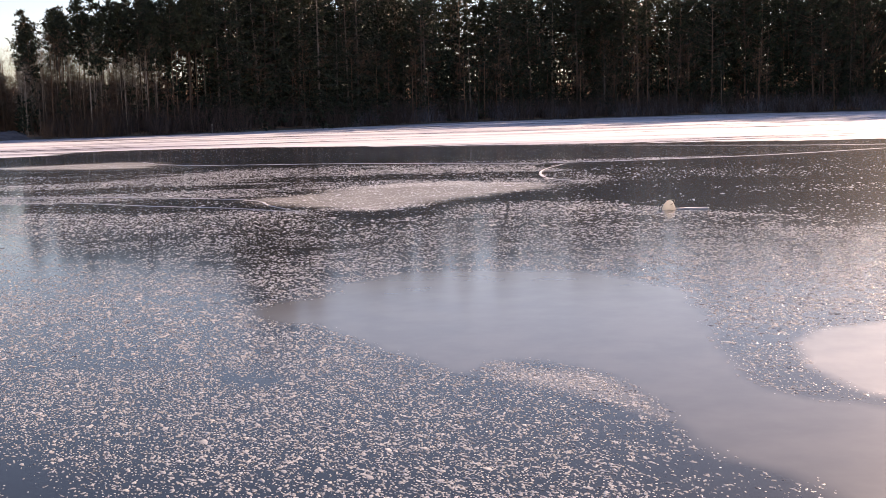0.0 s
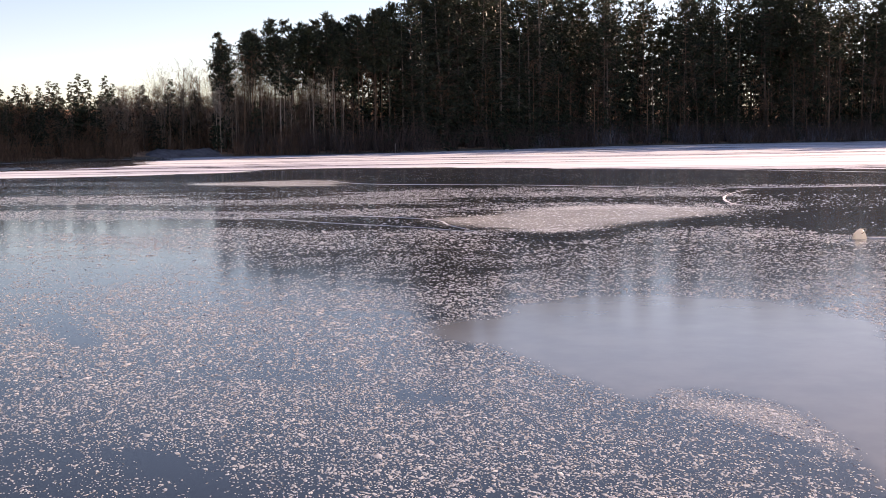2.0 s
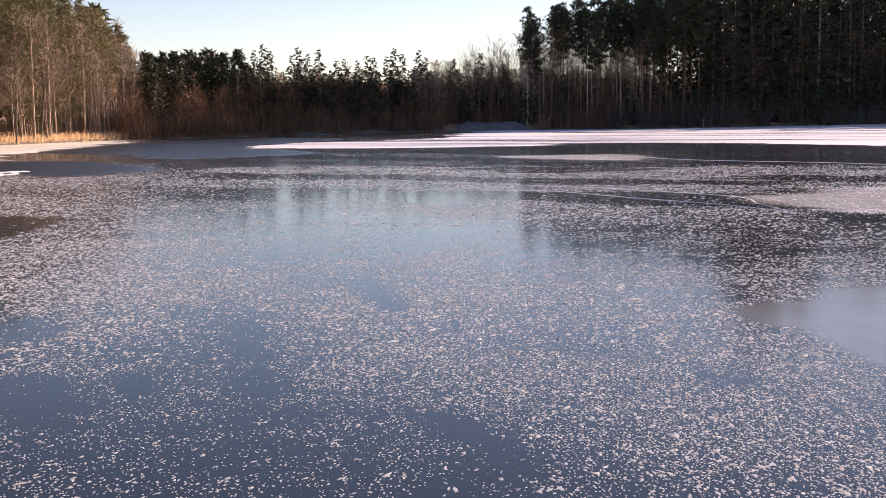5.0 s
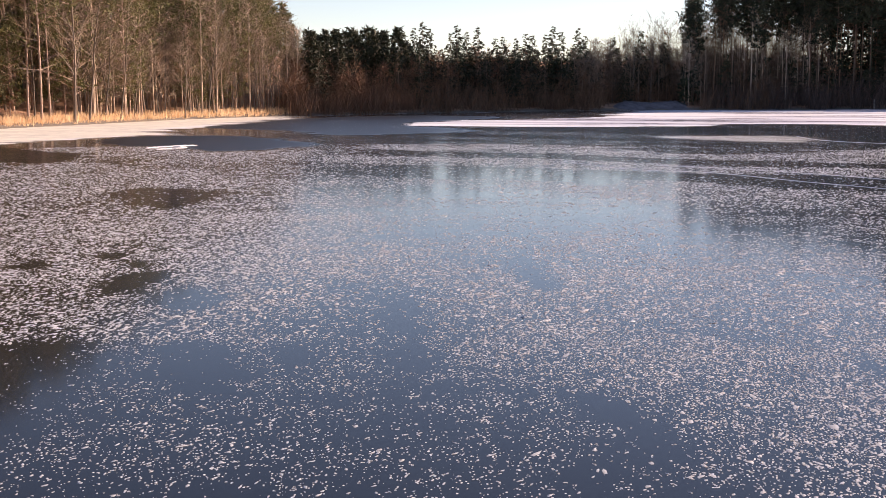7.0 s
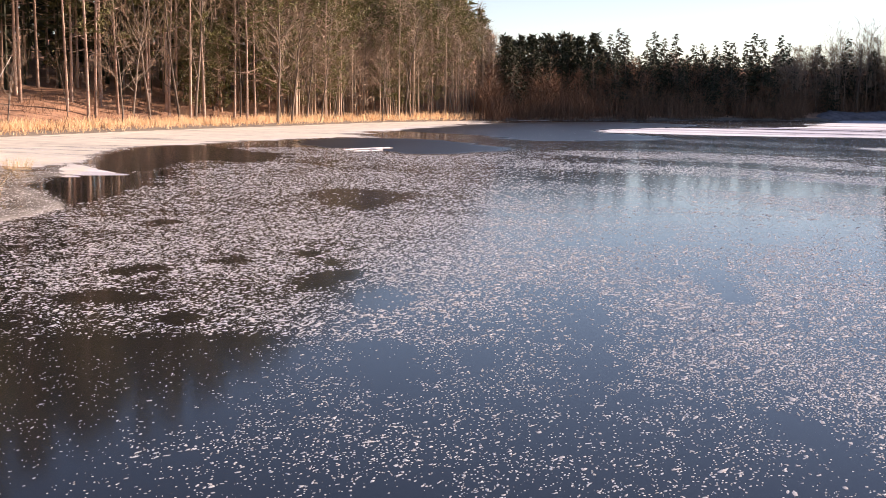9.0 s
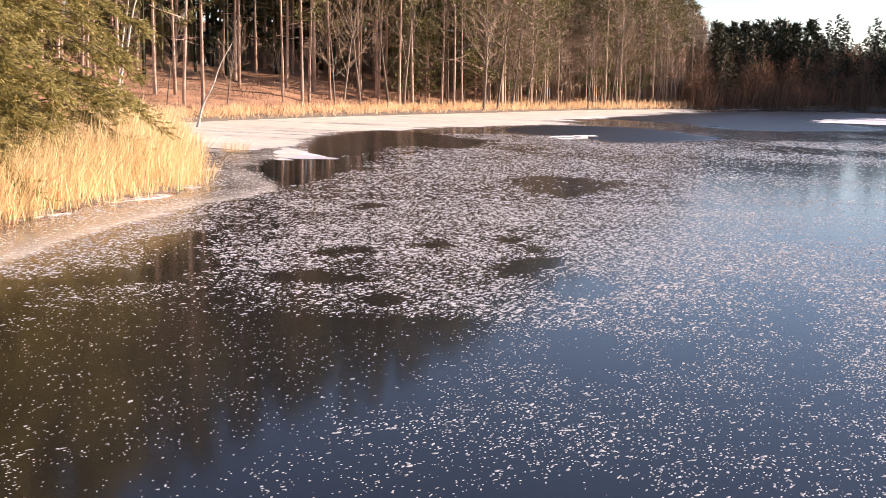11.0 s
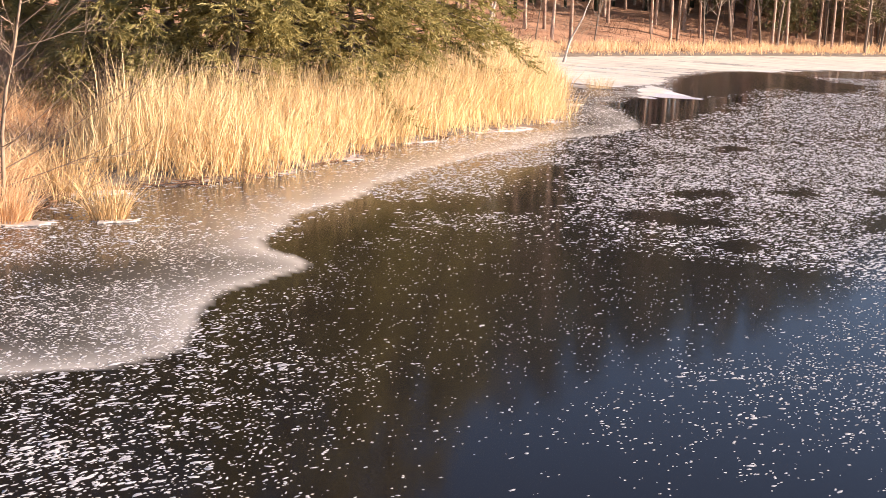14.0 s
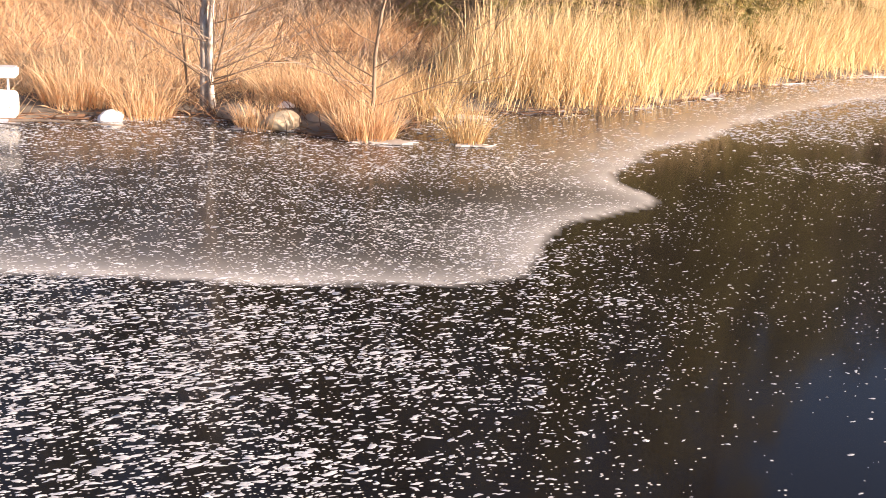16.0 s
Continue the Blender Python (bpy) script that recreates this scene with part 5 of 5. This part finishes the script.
for i, (x, y, sx, sy) in enumerate(((-16.3, 1.35, 0.28, 0.6), (-16.25, 2.6, 0.14, 0.38), (-17.0, -0.2, 0.22, 0.7), (-18.7, 2.5, 0.3, 0.9), (-19.6, 4.3, 0.25, 0.7),
                                   (-22.0, 7.6, 0.3, 0.9), (-24.6, 10.3, 0.35, 1.0), (-27.4, 13.9, 0.6, 1.2), (-29.5, 16.0, 0.8, 1.0), (-34, 19, 1.2, 1.6), (-42.5, 25.2, 2.2, 1.0))):
    slab(x, y, sx * 0.6, sy * 0.6, 400 + i, thick=0.02)


def stick(x, y, az, length, r0, seed):
    r = random.Random(seed)
    b = Builder()
    a = radians(az)
    pts = [Vector((x + math.cos(a) * length * u + r.gauss(0, 0.02), y + math.sin(a) * length * u + r.gauss(0, 0.02), r0 + 0.02 * math.sin(3 * u))) for u in np.linspace(0, 1, 8)]
    b.tube(pts, [r0 * (1 - 0.6 * i / 7) for i in range(8)], 6)
    return tagged(part("stick", b, M_GREY_BARK, None, "", True), "dark bare stick lying on the shore ice", "branch")


stick(-17.0, -3.75, 84, 1.6, 0.025, 1)
stick(-16.85, -3.95, 60, 0.9, 0.015, 2)


def dock_float():
    """A white float drum with a white board on two posts over it."""
    root = new("dock_float")
    d = Builder()
    n, ax = 20, 0.62
    prof = [(0.0, 0.02), (0.0, 0.17), (0.03, 0.2), (0.25, 0.215), (0.31, 0.205), (0.37, 0.215), (0.59, 0.2), (ax, 0.17), (ax, 0.02)]
    d.tube([(0, u, 0.2) for u, _ in prof], [r for _, r in prof], n)
    part("drum", d, M_WHITE, root, "round white plastic drum", True)
    for u in (0.12, 0.5):
        p = Builder()
        p.tube([(0, u, 0.36), (0, u, 0.62)], [0.018, 0.018], 8)
        part("post", p, M_WHITE, root)
    bm = bmesh.new()
    bmesh.ops.create_cube(bm, size=1)
    bmesh.ops.scale(bm, vec=(0.34, 1.5, 0.14), verts=bm.verts)
    bmesh.ops.bevel(bm, geom=bm.edges[:], offset=0.02, segments=2, affect="EDGES")
    me = bpy.data.meshes.new("board")
    bm.to_mesh(me)
    bm.free()
    me.materials.append(M_WHITE)
    o = new("board", me)
    o.parent, o.location = root, (0, -0.12, 0.66)
    root.matrix_basis = pose(-17.35, -4.3, -0.02, 0, 0, 4)
    return tagged(root, "white plastic dock float with a board on posts, frozen in", "dock float")


dock_float()


def buoy():
    """A white marker float, tipped over and half frozen in."""
    root = new("marker_buoy")
    bm = bmesh.new()
    bmesh.ops.create_uvsphere(bm, u_segments=24, v_segments=14, radius=0.24)
    for v in bm.verts:
        t = (v.co.z + 0.24) / 0.48
        v.co.x *= 1.12 - 0.45 * t * t
        v.co.y *= 1.0 - 0.3 * t * t
        v.co.z *= 1.25
    for f in bm.faces:
        f.smooth = True
    me = bpy.data.meshes.new("float_body")
    bm.to_mesh(me)
    bm.free()
    me.materials.append(M_FLOAT)
    o = new("float_body", me)
    o.parent, o.location = root, (0, 0, 0.08)
    b = Builder()
    b.tube([(0.1 * math.cos(a), 0.26 * math.sin(a) - 0.02, 0.09 + 0.31 * abs(math.cos(a * 0.5))) for a in np.linspace(-2.4, 2.4, 14)], [0.014] * 14, 6)
    part("seam_band", b, M_STONE, root, "dark band round the float", True)
    root.matrix_basis = pose(6.4, 33.9, -0.02, 0, 10, 20) @ Matrix.Scale(0.78, 4)
    return tagged(root, "white marker buoy frozen into the pond ice", "buoy")


buoy()
slab(7.0, 33.9, 0.4, 0.12, 500, "snow_drift", "small snow drift on the ice beside the white buoy", 0.003, 0.04)


def frost_line(pts, width, seed, label):
    """A raised seam of frost along a healed crack."""
    r = random.Random(seed)
    line = []
    p = [Vector((a, b, 0)) for a, b in pts]
    for i in range(len(p) - 1):
        a, b, c, d = p[max(i - 1, 0)], p[i], p[i + 1], p[min(i + 2, len(p) - 1)]
        for t in np.arange(8) / 8:
            line.append(0.5 * (2 * b + (c - a) * t + (2 * a - 5 * b + 4 * c - d) * t * t + (3 * b - a - 3 * c + d) * t ** 3))
    line.append(p[-1])
    b = Builder()
    for i, q in enumerate(line):
        d = (line[min(i + 1, len(line) - 1)] - line[max(i - 1, 0)]).normalized()
        s = Vector((-d.y, d.x, 0)) * width * r.uniform(0.4, 1.0) * (0.3 + 0.7 * math.sin(math.pi * (i + 0.5) / len(line)))
        b.v += [tuple(q - s + Vector((0, 0, 0.002))), tuple(q + Vector((0, 0, 0.012))), tuple(q + s + Vector((0, 0, 0.002)))]
        if i:
            k = 3 * i
            b.f += [(k - 3, k - 2, k + 1, k), (k - 2, k - 1, k + 2, k + 1)]
    return tagged(part("frost_seam", b, M_SNOW), label, "ice crack", "healed cracks in the ice")


SEAM = "white frost seam along a healed crack in the ice"
frost_line([(6.4, 62.3), (4.9, 57.2), (4.4, 52.6), (4.7, 49.5), (5.9, 47.8)], 0.09, 1, SEAM)
frost_line([(5.3, 62.9), (0.1, 65.9), (-5.8, 69.3), (-15.2, 72.5), (-19.7, 79.8)], 0.08, 3, SEAM)
frost_line([(5.3, 63.5), (12.7, 64.6), (19.4, 67.1), (26.2, 71.3)], 0.09, 4, SEAM)
frost_line([(3.2, 98.3), (13.2, 88.1), (23, 79.6), (28.4, 77.2), (40, 74)], 0.15, 5, SEAM)
slab(-45.5, 49.4, 0.5, 1.5, 501, "snow_drift", "snow drift lying on the dark ice", 0.003, 0.03)
slab(-43.9, 47.6, 0.3, 0.9, 502, "snow_drift", "snow drift lying on the dark ice", 0.003, 0.03)
frost_line([(-21.3, 47.0), (-16.8, 43.4), (-13.5, 43.0), (-9.6, 40.3), (-6.5, 38.4), (-4.3, 36.3)], 0.06, 6, SEAM)
frost_line([(-16.9, 46.3), (-12.3, 45.2), (-6.9, 42.2), (-5.5, 39.1), (-4.0, 35.9)], 0.06, 7, SEAM)
